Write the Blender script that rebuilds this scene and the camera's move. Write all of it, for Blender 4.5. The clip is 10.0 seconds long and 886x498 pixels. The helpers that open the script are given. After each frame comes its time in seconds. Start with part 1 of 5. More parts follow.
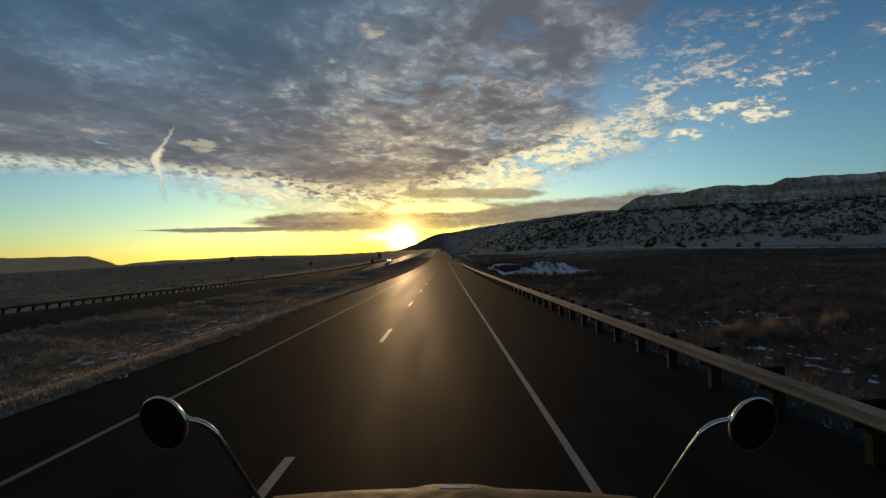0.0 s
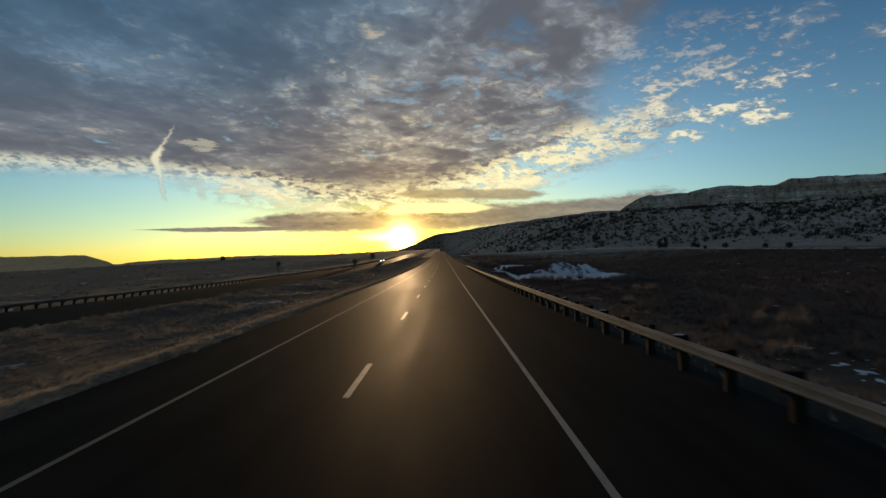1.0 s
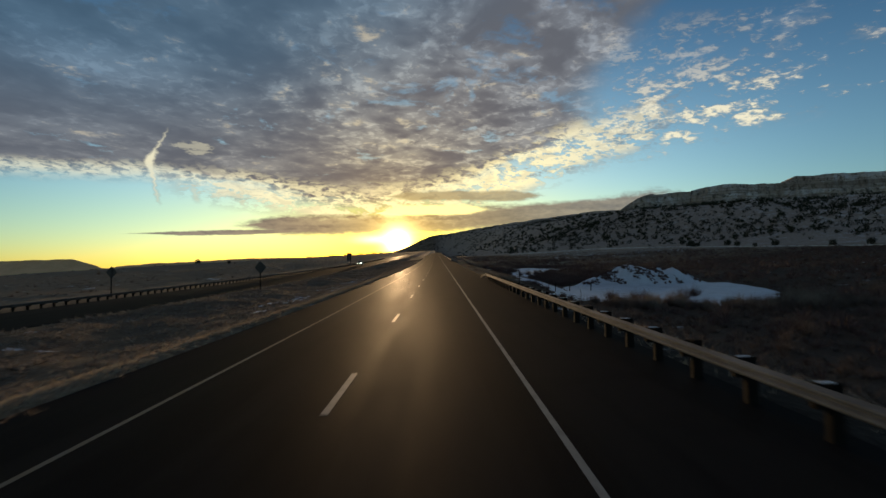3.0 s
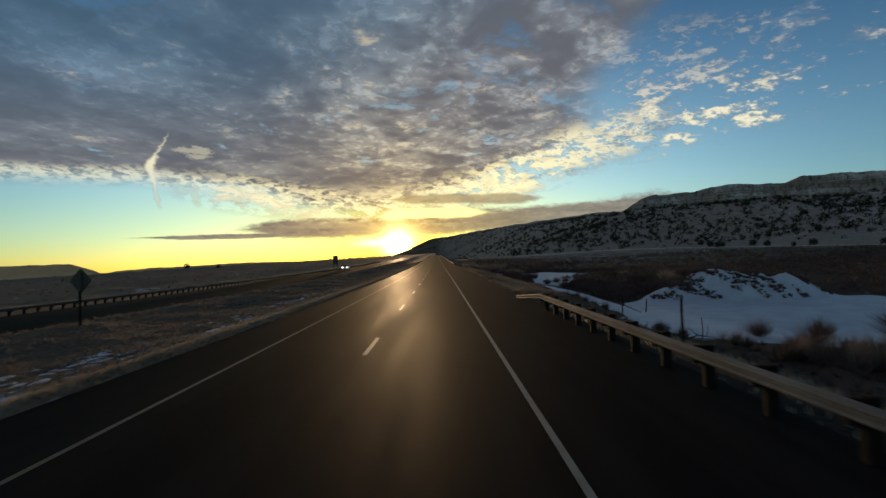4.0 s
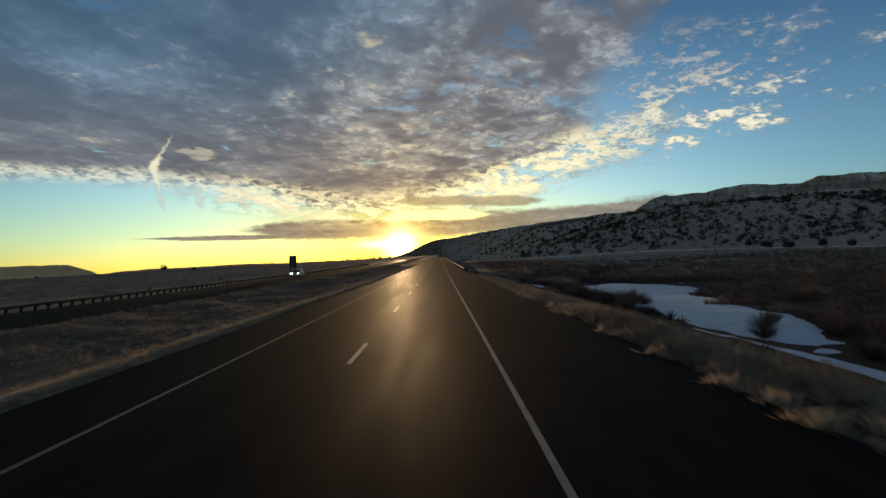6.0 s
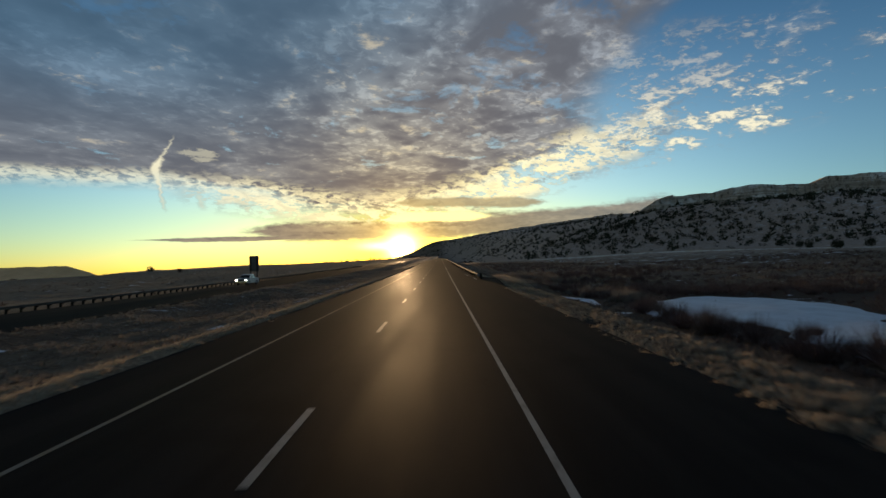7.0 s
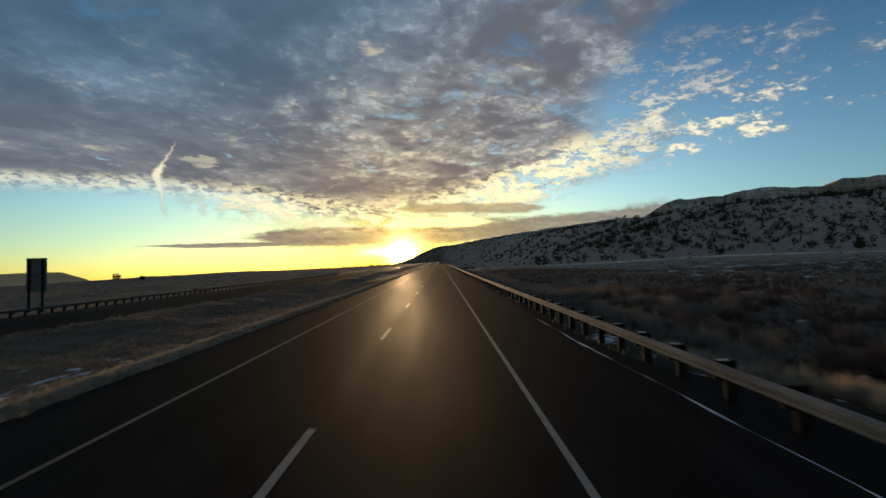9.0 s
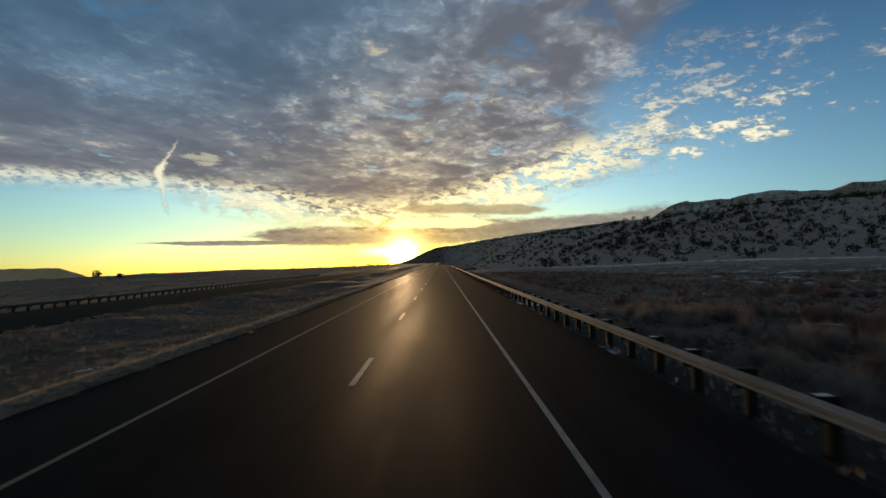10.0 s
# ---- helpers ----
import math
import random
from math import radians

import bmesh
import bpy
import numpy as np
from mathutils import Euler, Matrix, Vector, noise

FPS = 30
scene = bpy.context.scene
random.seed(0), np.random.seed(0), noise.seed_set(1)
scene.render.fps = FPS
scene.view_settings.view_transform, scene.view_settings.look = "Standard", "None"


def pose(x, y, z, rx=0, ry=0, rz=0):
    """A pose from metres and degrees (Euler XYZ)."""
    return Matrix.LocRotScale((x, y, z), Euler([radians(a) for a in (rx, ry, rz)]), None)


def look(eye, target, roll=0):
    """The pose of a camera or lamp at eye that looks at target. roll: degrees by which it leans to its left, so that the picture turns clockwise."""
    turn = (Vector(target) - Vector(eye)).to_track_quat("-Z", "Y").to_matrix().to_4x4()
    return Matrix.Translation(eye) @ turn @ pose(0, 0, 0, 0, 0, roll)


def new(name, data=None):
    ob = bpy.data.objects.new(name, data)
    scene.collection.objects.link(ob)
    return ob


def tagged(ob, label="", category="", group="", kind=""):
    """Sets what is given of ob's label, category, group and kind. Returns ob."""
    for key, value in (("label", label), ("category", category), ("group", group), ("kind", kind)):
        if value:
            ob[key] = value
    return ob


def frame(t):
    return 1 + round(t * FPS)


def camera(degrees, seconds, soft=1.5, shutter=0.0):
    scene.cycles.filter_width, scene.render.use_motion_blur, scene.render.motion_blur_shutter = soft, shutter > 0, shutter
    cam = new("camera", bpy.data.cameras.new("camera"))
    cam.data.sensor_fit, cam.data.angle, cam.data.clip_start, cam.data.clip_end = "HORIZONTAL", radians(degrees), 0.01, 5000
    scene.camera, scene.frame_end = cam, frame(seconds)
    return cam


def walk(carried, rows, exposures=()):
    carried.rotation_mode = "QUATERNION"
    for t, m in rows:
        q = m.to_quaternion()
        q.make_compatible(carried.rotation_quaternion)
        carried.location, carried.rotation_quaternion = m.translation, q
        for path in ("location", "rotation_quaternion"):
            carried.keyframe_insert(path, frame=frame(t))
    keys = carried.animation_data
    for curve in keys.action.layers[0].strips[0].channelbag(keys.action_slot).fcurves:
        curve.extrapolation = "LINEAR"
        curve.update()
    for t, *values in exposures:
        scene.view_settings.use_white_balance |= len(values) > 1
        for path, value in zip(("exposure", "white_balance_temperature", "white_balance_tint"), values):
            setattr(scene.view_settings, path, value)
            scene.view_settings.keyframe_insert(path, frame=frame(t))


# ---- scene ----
cam = camera(82.2, 10.0, shutter=0.15)

# the highway's centre line: yaw and grade in degrees along its length
_s = np.arange(-400.0, 4801.0, 1.0)
_yaw = np.interp(_s, [0, 100, 170, 217, 330, 600], [0, 0, -0.15, -0.45, -0.5, -0.5])
_grade = np.interp(_s, [-100, 0, 77, 124, 170, 217, 264, 310, 430, 640, 900, 1300],
                   [-0.4, -0.4, -0.2, 0.2, 0.42, 0.6, 0.8, 1.0, 1.2, 1.2, 0.7, 0.2])
_xc = np.cumsum(np.tan(np.radians(_yaw)))
_zc = np.cumsum(np.tan(np.radians(_grade)))
_xc -= np.interp(0.0, _s, _xc)
_zc -= np.interp(0.0, _s, _zc)


def road_x(y):
    return np.interp(y, _s, _xc)


def road_z(y):
    return np.interp(y, _s, _zc)


EYE = 2.54      # lens above the lane
CROSS = 0.02    # cross slope of the crowned carriageway
# seconds, metres along the road, metres right of the lane line, pitch, lean, yaw
PATH = [
    (0.0, 0.00, 2.05, 90.88, 1.15, 0.25),
    (0.0333, 0.12, 2.05, 90.89, 1.16, 0.25),
    (0.1, 2.60, 2.04, 90.90, 1.17, 0.25),
    (0.2, 6.00, 2.02, 90.92, 1.19, 0.25),
    (0.3, 9.20, 2.00, 90.95, 1.22, 0.25),
    (0.5, 15.36, 1.96, 90.99, 1.26, 0.25),
    (1.0, 30.73, 1.86, 90.93, 0.93, 0.19),
    (1.5, 46.13, 1.84, 91.00, 0.83, 0.03),
    (2.0, 61.58, 1.86, 91.07, 0.98, -0.13),
    (2.5, 77.10, 1.90, 90.99, 1.09, -0.33),
    (3.0, 92.68, 1.96, 91.15, 1.25, -0.30),
    (3.5, 108.30, 2.03, 91.32, 1.40, -0.27),
    (4.0, 123.90, 2.11, 91.48, 1.56, -0.24),
    (4.5, 139.45, 2.16, 91.54, 1.46, -0.12),
    (5.0, 154.97, 2.21, 91.45, 1.41, -0.08),
    (5.5, 170.50, 2.25, 91.63, 1.38, -0.03),
    (6.0, 186.07, 2.31, 91.71, 1.35, 0.04),
    (6.5, 201.65, 2.30, 91.79, 1.32, 0.10),
    (7.0, 217.20, 2.27, 91.88, 1.30, 0.17),
    (7.5, 232.70, 2.22, 91.93, 1.37, 0.23),
    (8.0, 248.16, 2.16, 92.02, 1.19, 0.23),
    (8.5, 263.60, 2.08, 92.24, 1.18, 0.19),
    (9.0, 279.03, 2.04, 92.53, 1.35, 0.25),
    (9.5, 294.47, 1.96, 92.67, 1.03, 0.34),
    (10.0, 309.90, 1.88, 92.60, 0.64, 0.31),
]
rows = []
for t, along, off, rx, ry, rz in PATH:
    rows.append((t, pose(float(road_x(along)) + off, along, float(road_z(along)) - CROSS * off + EYE, rx, ry, rz)))
walk(cam, rows, [(0.0, 0.02), (2.5, 0.06), (5.0, 0.12), (7.5, 0.18), (10.0, 0.23)])


# ---- node arithmetic ----
def blend_val(f, a, b):
    return a + (b - a) * f


class Val:
    """A socket or number with arithmetic that makes math nodes."""

    def __init__(self, tree, s):
        self.tree, self.s = tree, s

    def op(self, name, *others, clamp=False):
        n = self.tree.nodes.new("ShaderNodeMath")
        n.operation, n.use_clamp = name, clamp
        for i, o in enumerate((self, *others)):
            o = o.s if isinstance(o, Val) else o
            if isinstance(o, (int, float)):
                n.inputs[i].default_value = o
            else:
                self.tree.links.new(o, n.inputs[i])
        return Val(self.tree, n.outputs[0])

    def __add__(self, o): return self.op("ADD", o)
    def __sub__(self, o): return self.op("SUBTRACT", o)
    def __mul__(self, o): return self.op("MULTIPLY", o)
    def __truediv__(self, o): return self.op("DIVIDE", o)
    def __neg__(self): return self.op("MULTIPLY", -1.0)
    def exp(self): return Val(self.tree, math.e).op("POWER", self)

    def step(self, lo, hi, a=0.0, b=1.0):
        n = self.tree.nodes.new("ShaderNodeMapRange")
        n.interpolation_type = "SMOOTHSTEP"
        self.tree.links.new(self.s, n.inputs["Value"])
        for k, v in (("From Min", lo), ("From Max", hi), ("To Min", a), ("To Max", b)):
            n.inputs[k].default_value = v
        return Val(self.tree, n.outputs["Result"])

    def table(self, lo, hi, pairs):
        """A piecewise linear function of this value, through (x, y) pairs with y from 0 to 1."""
        x = (self - lo) / (hi - lo)
        n = self.tree.nodes.new("ShaderNodeValToRGB")
        e = n.color_ramp.elements
        while len(e) < len(pairs):
            e.new(0.5)
        for i, (a, b) in enumerate(pairs):
            e[i].position, e[i].color = (a - lo) / (hi - lo), (b, b, b, 1)
        self.tree.links.new(x.s, n.inputs[0])
        return Val(self.tree, n.outputs[0])


def combine(tree, x, y, z):
    n = tree.nodes.new("ShaderNodeCombineXYZ")
    for i, o in enumerate((x, y, z)):
        if isinstance(o, Val):
            tree.links.new(o.s, n.inputs[i])
        else:
            n.inputs[i].default_value = o
    return n.outputs[0]


def split(tree, socket):
    n = tree.nodes.new("ShaderNodeSeparateXYZ")
    tree.links.new(socket, n.inputs[0])
    return [Val(tree, s) for s in n.outputs]


def noise_of(tree, vector, scale, detail=4.0, rough=0.55, distort=0.0):
    n = tree.nodes.new("ShaderNodeTexNoise")
    n.inputs["Scale"].default_value, n.inputs["Detail"].default_value = scale, detail
    n.inputs["Roughness"].default_value, n.inputs["Distortion"].default_value = rough, distort
    if vector is not None:
        tree.links.new(vector, n.inputs["Vector"])
    return Val(tree, n.outputs["Fac"])


def blend(tree, f, a, b):
    """Colour a where f is 0, b where it is 1; each a tuple or a socket."""
    n = tree.nodes.new("ShaderNodeMix")
    n.data_type, n.clamp_factor = "RGBA", True
    if isinstance(f, Val):
        tree.links.new(f.s, n.inputs[0])
    else:
        n.inputs[0].default_value = f
    for o, i in ((a, 6), (b, 7)):
        if isinstance(o, tuple):
            n.inputs[i].default_value = (*o, 1)
        else:
            tree.links.new(o, n.inputs[i])
    return n.outputs[2]


def mix_add(tree, f, a, b):
    n = tree.nodes.new("ShaderNodeMix")
    n.data_type, n.blend_type, n.clamp_result = "RGBA", "ADD", False
    n.clamp_factor = False
    tree.links.new(f.s, n.inputs[0])
    tree.links.new(a, n.inputs[6])
    if isinstance(b, tuple):
        n.inputs[7].default_value = (*b, 1)
    else:
        tree.links.new(b, n.inputs[7])
    return n.outputs[2]


# ---- sky, sun and exposure ----
SUN_AZ, SUN_EL = -4.75, 2.1
scene.view_settings.exposure = 0.0
world = bpy.data.worlds.new("evening_sky")
scene.world = world
world.use_nodes = True
wt = world.node_tree
sky = wt.nodes.new("ShaderNodeTexSky")
sky.sky_type, sky.sun_disc = "NISHITA", False
sky.sun_elevation, sky.sun_rotation = radians(SUN_EL), radians(SUN_AZ)
sky.altitude, sky.air_density, sky.dust_density, sky.ozone_density = 1700, 1.0, 0.6, 1.6
coord = wt.nodes.new("ShaderNodeTexCoord").outputs["Generated"]
dx, dy, dz = split(wt, coord)
deg = 180 / math.pi
az = dx.op("ARCTAN2", dy) * deg
el = dz.op("ARCSINE") * deg
# angle from the sun
sx, sy, sz = (math.sin(radians(SUN_AZ)) * math.cos(radians(SUN_EL)), math.cos(radians(SUN_AZ)) * math.cos(radians(SUN_EL)), math.sin(radians(SUN_EL)))
away = ((dx * sx + dy * sy + dz * sz).op("MINIMUM", 1.0)).op("ARCCOSINE") * deg
# sky base, scaled to its brightness in the evening
base = wt.nodes.new("ShaderNodeVectorMath")
base.operation = "MULTIPLY"
hush = (away.step(3, 14, 1.0, 0.0) * el.step(2.9, 4.6) * -0.5) + 1.0
calm = wt.nodes.new("ShaderNodeVectorMath")
calm.operation = "SCALE"
wt.links.new(sky.outputs[0], calm.inputs[0])
wt.links.new(hush.s, calm.inputs["Scale"])
wt.links.new(calm.outputs[0], base.inputs[0])
base.inputs[1].default_value = (0.153, 0.196, 0.217)
deep = wt.nodes.new("ShaderNodeVectorMath")
deep.operation = "MULTIPLY"
wt.links.new(base.outputs[0], deep.inputs[0])
wt.links.new(blend(wt, el.step(10, 30), blend(wt, away.step(18, 50), (1.27, 1.24, 1.23), (0.78, 0.84, 0.90)), (0.42, 0.57, 0.70)), deep.inputs[1])
base = deep
# the cloud layer: flat coordinates on a plane overhead
lift = dz.op("MAXIMUM", 0.0) + 0.10
px_, py_ = dx / lift, dy / lift
flat = combine(wt, px_ * 0.96 - py_ * 0.28, (px_ * 0.28 + py_ * 0.96) * 0.86, 0.0)
big = noise_of(wt, flat, 1.5, 3.0, 0.5)
cells = noise_of(wt, flat, 4.8, 4.0, 0.5, 0.7)
fine = noise_of(wt, flat, 19.0, 4.0, 0.6, 0.5)
lumps = wt.nodes.new("ShaderNodeTexVoronoi")
lumps.feature = "SMOOTH_F1"
lumps.inputs["Scale"].default_value, lumps.inputs["Smoothness"].default_value, lumps.inputs["Randomness"].default_value = 11.0, 0.9, 1.0
bent = wt.nodes.new("ShaderNodeVectorMath")
bent.operation = "ADD"
wt.links.new(flat, bent.inputs[0])
wt.links.new(combine(wt, (cells - 0.5) * 0.22, (big - 0.5) * 0.3, 0.0), bent.inputs[1])
wt.links.new(bent.outputs[0], lumps.inputs["Vector"])
lump = Val(wt, lumps.outputs["Distance"])
edge = (big - 0.5) * 6.0 + (cells - 0.5) * 5.5 + (fine - 0.5) * 2.0
# the great bank: above a lower rim, left of a right rim
rim = az.table(-60, 60, [(-60, .19), (-41, .195), (-31, .208), (-27, .20), (-23, .185), (-14, .145), (-9, .138), (-1, .155),
                         (5, .20), (10, .255), (16, .31), (20, .335), (60, .6)]) * 40.0
right = el.table(0, 60, [(0, .55), (6, .5), (10, .3), (13.7, .2), (16.5, .178), (18.6, .19), (21.8, .225), (24.3, .252), (40, .45), (60, .8)]) * 100.0
above = el - rim
inside = right - az
bank = (above + edge * az.step(-30, -22, 0.18, 0.45)).step(-0.7, 2.0) * (inside + edge * 0.9).step(-1.5, 5.0)
# scattered puffs to the right of it
level = wt.nodes.new("ShaderNodeMapping")
level.inputs["Scale"].default_value = (0.62, 1.35, 1.0)
wt.links.new(combine(wt, az + el * 0.9 + 4.5, el - az * 0.12 - 0.54, 3.0), level.inputs[0])
tufts, wisps = noise_of(wt, level.outputs[0], 0.30, 3.0, 0.5, 0.4), noise_of(wt, level.outputs[0], 1.5, 5.0, 0.62, 0.3)
grain = tufts * 0.55 + wisps * 0.6
puff_zone = (az - 17.0).step(-3, 4) * (az - 44.0).step(0, 8, 1, 0) * (el - 8.2 - (az - 18.0) * 0.17).step(0, 2.0) * (el - 21.0).step(0, 4, 1, 0)
aside = wt.nodes.new("ShaderNodeMapping")
aside.inputs["Scale"].default_value = (0.62, 1.35, 1.0)
wt.links.new(combine(wt, az + el * 0.9 + 13.0, el - az * 0.12 - 1.56, 3.0), aside.inputs[0])
clumps, shreds = noise_of(wt, aside.outputs[0], 0.30, 3.0, 0.5, 0.4), noise_of(wt, aside.outputs[0], 1.5, 5.0, 0.62, 0.3)
puffs = (clumps * 0.55 + shreds * 0.6 + puff_zone * 0.10 + (az - 25.0).op("ABSOLUTE").step(5, 13, 0.05, -0.02)).step(0.67, 0.83) * puff_zone * (el - 15.0).step(0, 6, 1.0, 0.6)
veil = (clumps * 0.7 + shreds * 0.3).step(0.47, 0.66) * puff_zone * 0.38
puffs = puffs.op("MAXIMUM", veil)
# torn cloudlets that hang below the bank's rim
rag_zone = (above + az.step(-17, -8, 2.2, 4.2)).step(0, 2.5) * (above - 0.5).step(0, 2.5, 1, 0) * (az + 30.0).step(0, 6) * (az - 22.0).step(0, 6, 1, 0)
rags = (grain + rag_zone * 0.1 - az.step(-1, 6) * 0.03).step(0.58, 0.68) * rag_zone
# low bars near the horizon
long = wt.nodes.new("ShaderNodeMapping")
long.inputs["Scale"].default_value = (0.06, 0.9, 1.0)
wt.links.new(combine(wt, az, el, 0.0), long.inputs[0])
streak = noise_of(wt, long.outputs[0], 1.0, 4.0, 0.5, 0.3)


def bar(a0, a1, e0, slope, half, soft, rough=1.2):
    mid = el - e0 - (az - a0) * slope + (streak - 0.5) * half * rough + (wisps - 0.5) * half * rough * 0.7
    fade = (az - a0).step(0, soft) * (az - a1).step(-soft, 0, 1, 0)
    return (mid.op("ABSOLUTE") - fade * half).step(half * -0.5, half * 0.05, 1, 0) * fade.step(0.0, 0.25)


brow = bar(-7.5, 6.5, 5.5, 0.0, 0.62, 4, 1.1)
shelf = bar(-7.5, 13.0, 7.25, -0.02, 0.75, 5, 1.3) * 0.85
bars = bar(-34, -10, 3.05, 0.02, 0.3, 9).op("MAXIMUM", bar(-24, 3.5, 4.05, 0.0, 1.25, 8, 1.0)).op("MAXIMUM", bar(-9, 29, 3.9, 0.045, 1.5, 6, 1.0) * 0.95)
# tone of the bank: 0 dark underside, 1 thin and bright; smoother and darker towards the left end
dense = (inside - 34.0).step(-14, 18)
mottle = big * 0.36 + blend_val(dense * 0.92, cells, noise_of(wt, flat, 2.6, 4.0, 0.5, 0.4)) * 0.42 + fine * (dense * -0.06 + 0.10) + lump * (dense * -0.10 + 0.16) + dense * 0.07
tone = (mottle - dense * 0.03 - (el - 15.0).step(0, 8) * (az + 22.0).step(-14, 0, 0.05, 0.0) - (el - 16.0).step(0, 11) * (inside - 16.0).step(0, 14, 0.045, 0.0)).step(0.40, 0.64)
ripple = (cells * 0.40 + fine * 0.60 - lump * 0.10).step(0.44, 0.60)
holes = (noise_of(wt, flat, 3.3, 5.0, 0.62, 0.5) + fine * 0.22 + (el - 12.0).step(0, 14) * 0.055 - dense * 0.075).step(0.67, 0.80)
body = bank * (holes * -0.62 + 1.0)
# a tail of falling ice below the rim
spine = el.table(5, 15, [(5, .36), (6.2, .31), (7.4, .29), (9.05, .26), (10.2, .23), (11.5, .30), (13.0, .38), (14, .44)]) * 10.0 - 32.0
girth = el.table(5, 15, [(5.5, .05), (6.2, .18), (8, .28), (9.4, .52), (10.4, .60), (11.3, .20), (13.4, .06), (14, .04)]) * 0.9
tail = ((az - spine + (wisps - 0.5) * 0.9).op("ABSOLUTE") - girth).step(-0.35, 0.15, 1, 0) * (el - 5.7).step(0, 0.8) * (el - 13.7).step(-0.9, 0, 1, 0)
scrap = ((az + 25.6 + (el - 7.0) * 0.35 + (wisps - 0.5) * 0.9).op("ABSOLUTE") - 0.3).step(-0.25, 0.25, 1, 0) * (el - 6.0).step(0, 0.7) * (el - 8.4).step(-0.9, 0, 1, 0)
tail = tail.op("MAXIMUM", scrap * 0.6).op("MAXIMUM", bar(-28.6, -23.0, 12.0, -0.05, 0.5, 2.8, 4.0) * 0.33)
# dim cloud overhead and behind, out of view, added to lower the ground light
dimming_cloud = (el - 33.0).step(0, 14)
cover = body.op("MAXIMUM", puffs * 0.9).op("MAXIMUM", tail * 0.85).op("MAXIMUM", dimming_cloud * 0.9).op("MAXIMUM", rags * 0.9).op("MAXIMUM", bars)
warm = (away / -9.0).exp()
wide = (away / -13.0).exp()
low_light = (el - 8.0).step(0, 10, 1, 0)
cool = (el - 9.0).step(0, 13) * (inside - 12.0).step(0, 30)
far_glow = (away / -12.0).exp()
lit = blend(wt, (warm * 1.2 + low_light * 0.10).op("MINIMUM", 1.0), blend(wt, cool, (0.295, 0.343, 0.410), (0.158, 0.280, 0.410)), (1.0, 0.80, 0.42))
dim = blend(wt, warm, blend(wt, cool, (0.108, 0.122, 0.150), (0.050, 0.103, 0.165)), (0.24, 0.165, 0.11))
mid = blend(wt, 0.5, dim, lit)
cream = blend(wt, (az + 2.0).op("ABSOLUTE").step(6, 26), (1.25, 1.06, 0.55), (0.88, 0.82, 0.58))
clean = az.step(-30, -22, 0.45, 1.0)
fringe = az.step(-31, -24, 0.85, 1.0) * (rags * 0.9).op("MAXIMUM", tail).op("MAXIMUM", (above - 0.4 + edge * clean * 0.35).step(-1.4, 0.3) * ((above - 1.0) * az.step(-30, -20, 2.2, 1.0) + edge * clean * 0.35).step(0, 2.4, 1, 0) * (inside - 1.0).step(0, 3) * blend_val(az.step(1, 8), wisps.step(0.38, 0.58), grain.step(0.52, 0.63)) * 0.95)
grey = blend(wt, tone, dim, blend(wt, ripple * (dense * -0.5 + 1.0), mid, lit))
grey = blend(wt, ripple * (dense * -0.2 + 0.30) * tone.step(0.05, 0.5) * (el - 24.0).step(-6, 3, 1, 0.4), grey, lit)
cloud = blend(wt, fringe * (el - 15.0).step(-3, 3, 1, 0), grey, cream)
golden = wt.nodes.new("ShaderNodeVectorMath")
golden.operation = "MULTIPLY"
wt.links.new(base.outputs[0], golden.inputs[0])
golden.inputs[1].default_value = (1.12, 0.97, 0.24)
cloud = blend(wt, (puffs * (az - 14.0).step(0, 5)).op("MINIMUM", 1.0), cloud, blend(wt, (el - 13.0).step(0, 6), (0.92, 0.84, 0.60), (0.60, 0.57, 0.50)))
sparks = (noise_of(wt, flat, 6.0, 4.0, 0.6, 0.4) * 0.75 + fine * 0.25).step(0.545, 0.67) * bank.step(0.5, 0.95) * tone.step(0.25, 0.7)
cloud = blend(wt, sparks * 0.6, cloud, blend(wt, wide, (0.46, 0.41, 0.32), (1.1, 0.88, 0.48)))
bar_tone = (streak * 0.6 + wisps * 0.4).step(0.35, 0.62)
cloud = blend(wt, bars * 0.9, cloud, blend(wt, far_glow, blend(wt, bar_tone, (0.125, 0.125, 0.13), (0.26, 0.24, 0.21)), blend(wt, bar_tone, (0.34, 0.21, 0.085), (0.62, 0.40, 0.14))))
cloud = blend(wt, dimming_cloud, cloud, (0.056, 0.066, 0.083))
flecks = (noise_of(wt, level.outputs[0], 0.8, 5.0, 0.62, 0.4) * 0.7 + wisps * 0.3).step(0.49, 0.57) * rag_zone * (rags * -0.7 + 1.0) * (bars * -1.0 + 1.0)
cloud = blend(wt, flecks * 0.8, cloud, blend(wt, warm, (0.20, 0.195, 0.195), (0.46, 0.32, 0.17)))
cloud = blend(wt, shelf, cloud, (0.34, 0.235, 0.115))
cloud = blend(wt, brow, cloud, (1.6, 1.28, 0.46))
cover = cover.op("MAXIMUM", brow * 0.95).op("MAXIMUM", shelf).op("MAXIMUM", flecks * 0.7)
cloudy = blend(wt, cover, blend(wt, ((away / -13.0).exp() * 1.2).op("MINIMUM", 1.0) * (el - 4.5).step(0, 4, 1.0, 0.22), base.outputs[0], golden.outputs[0]), cloud)
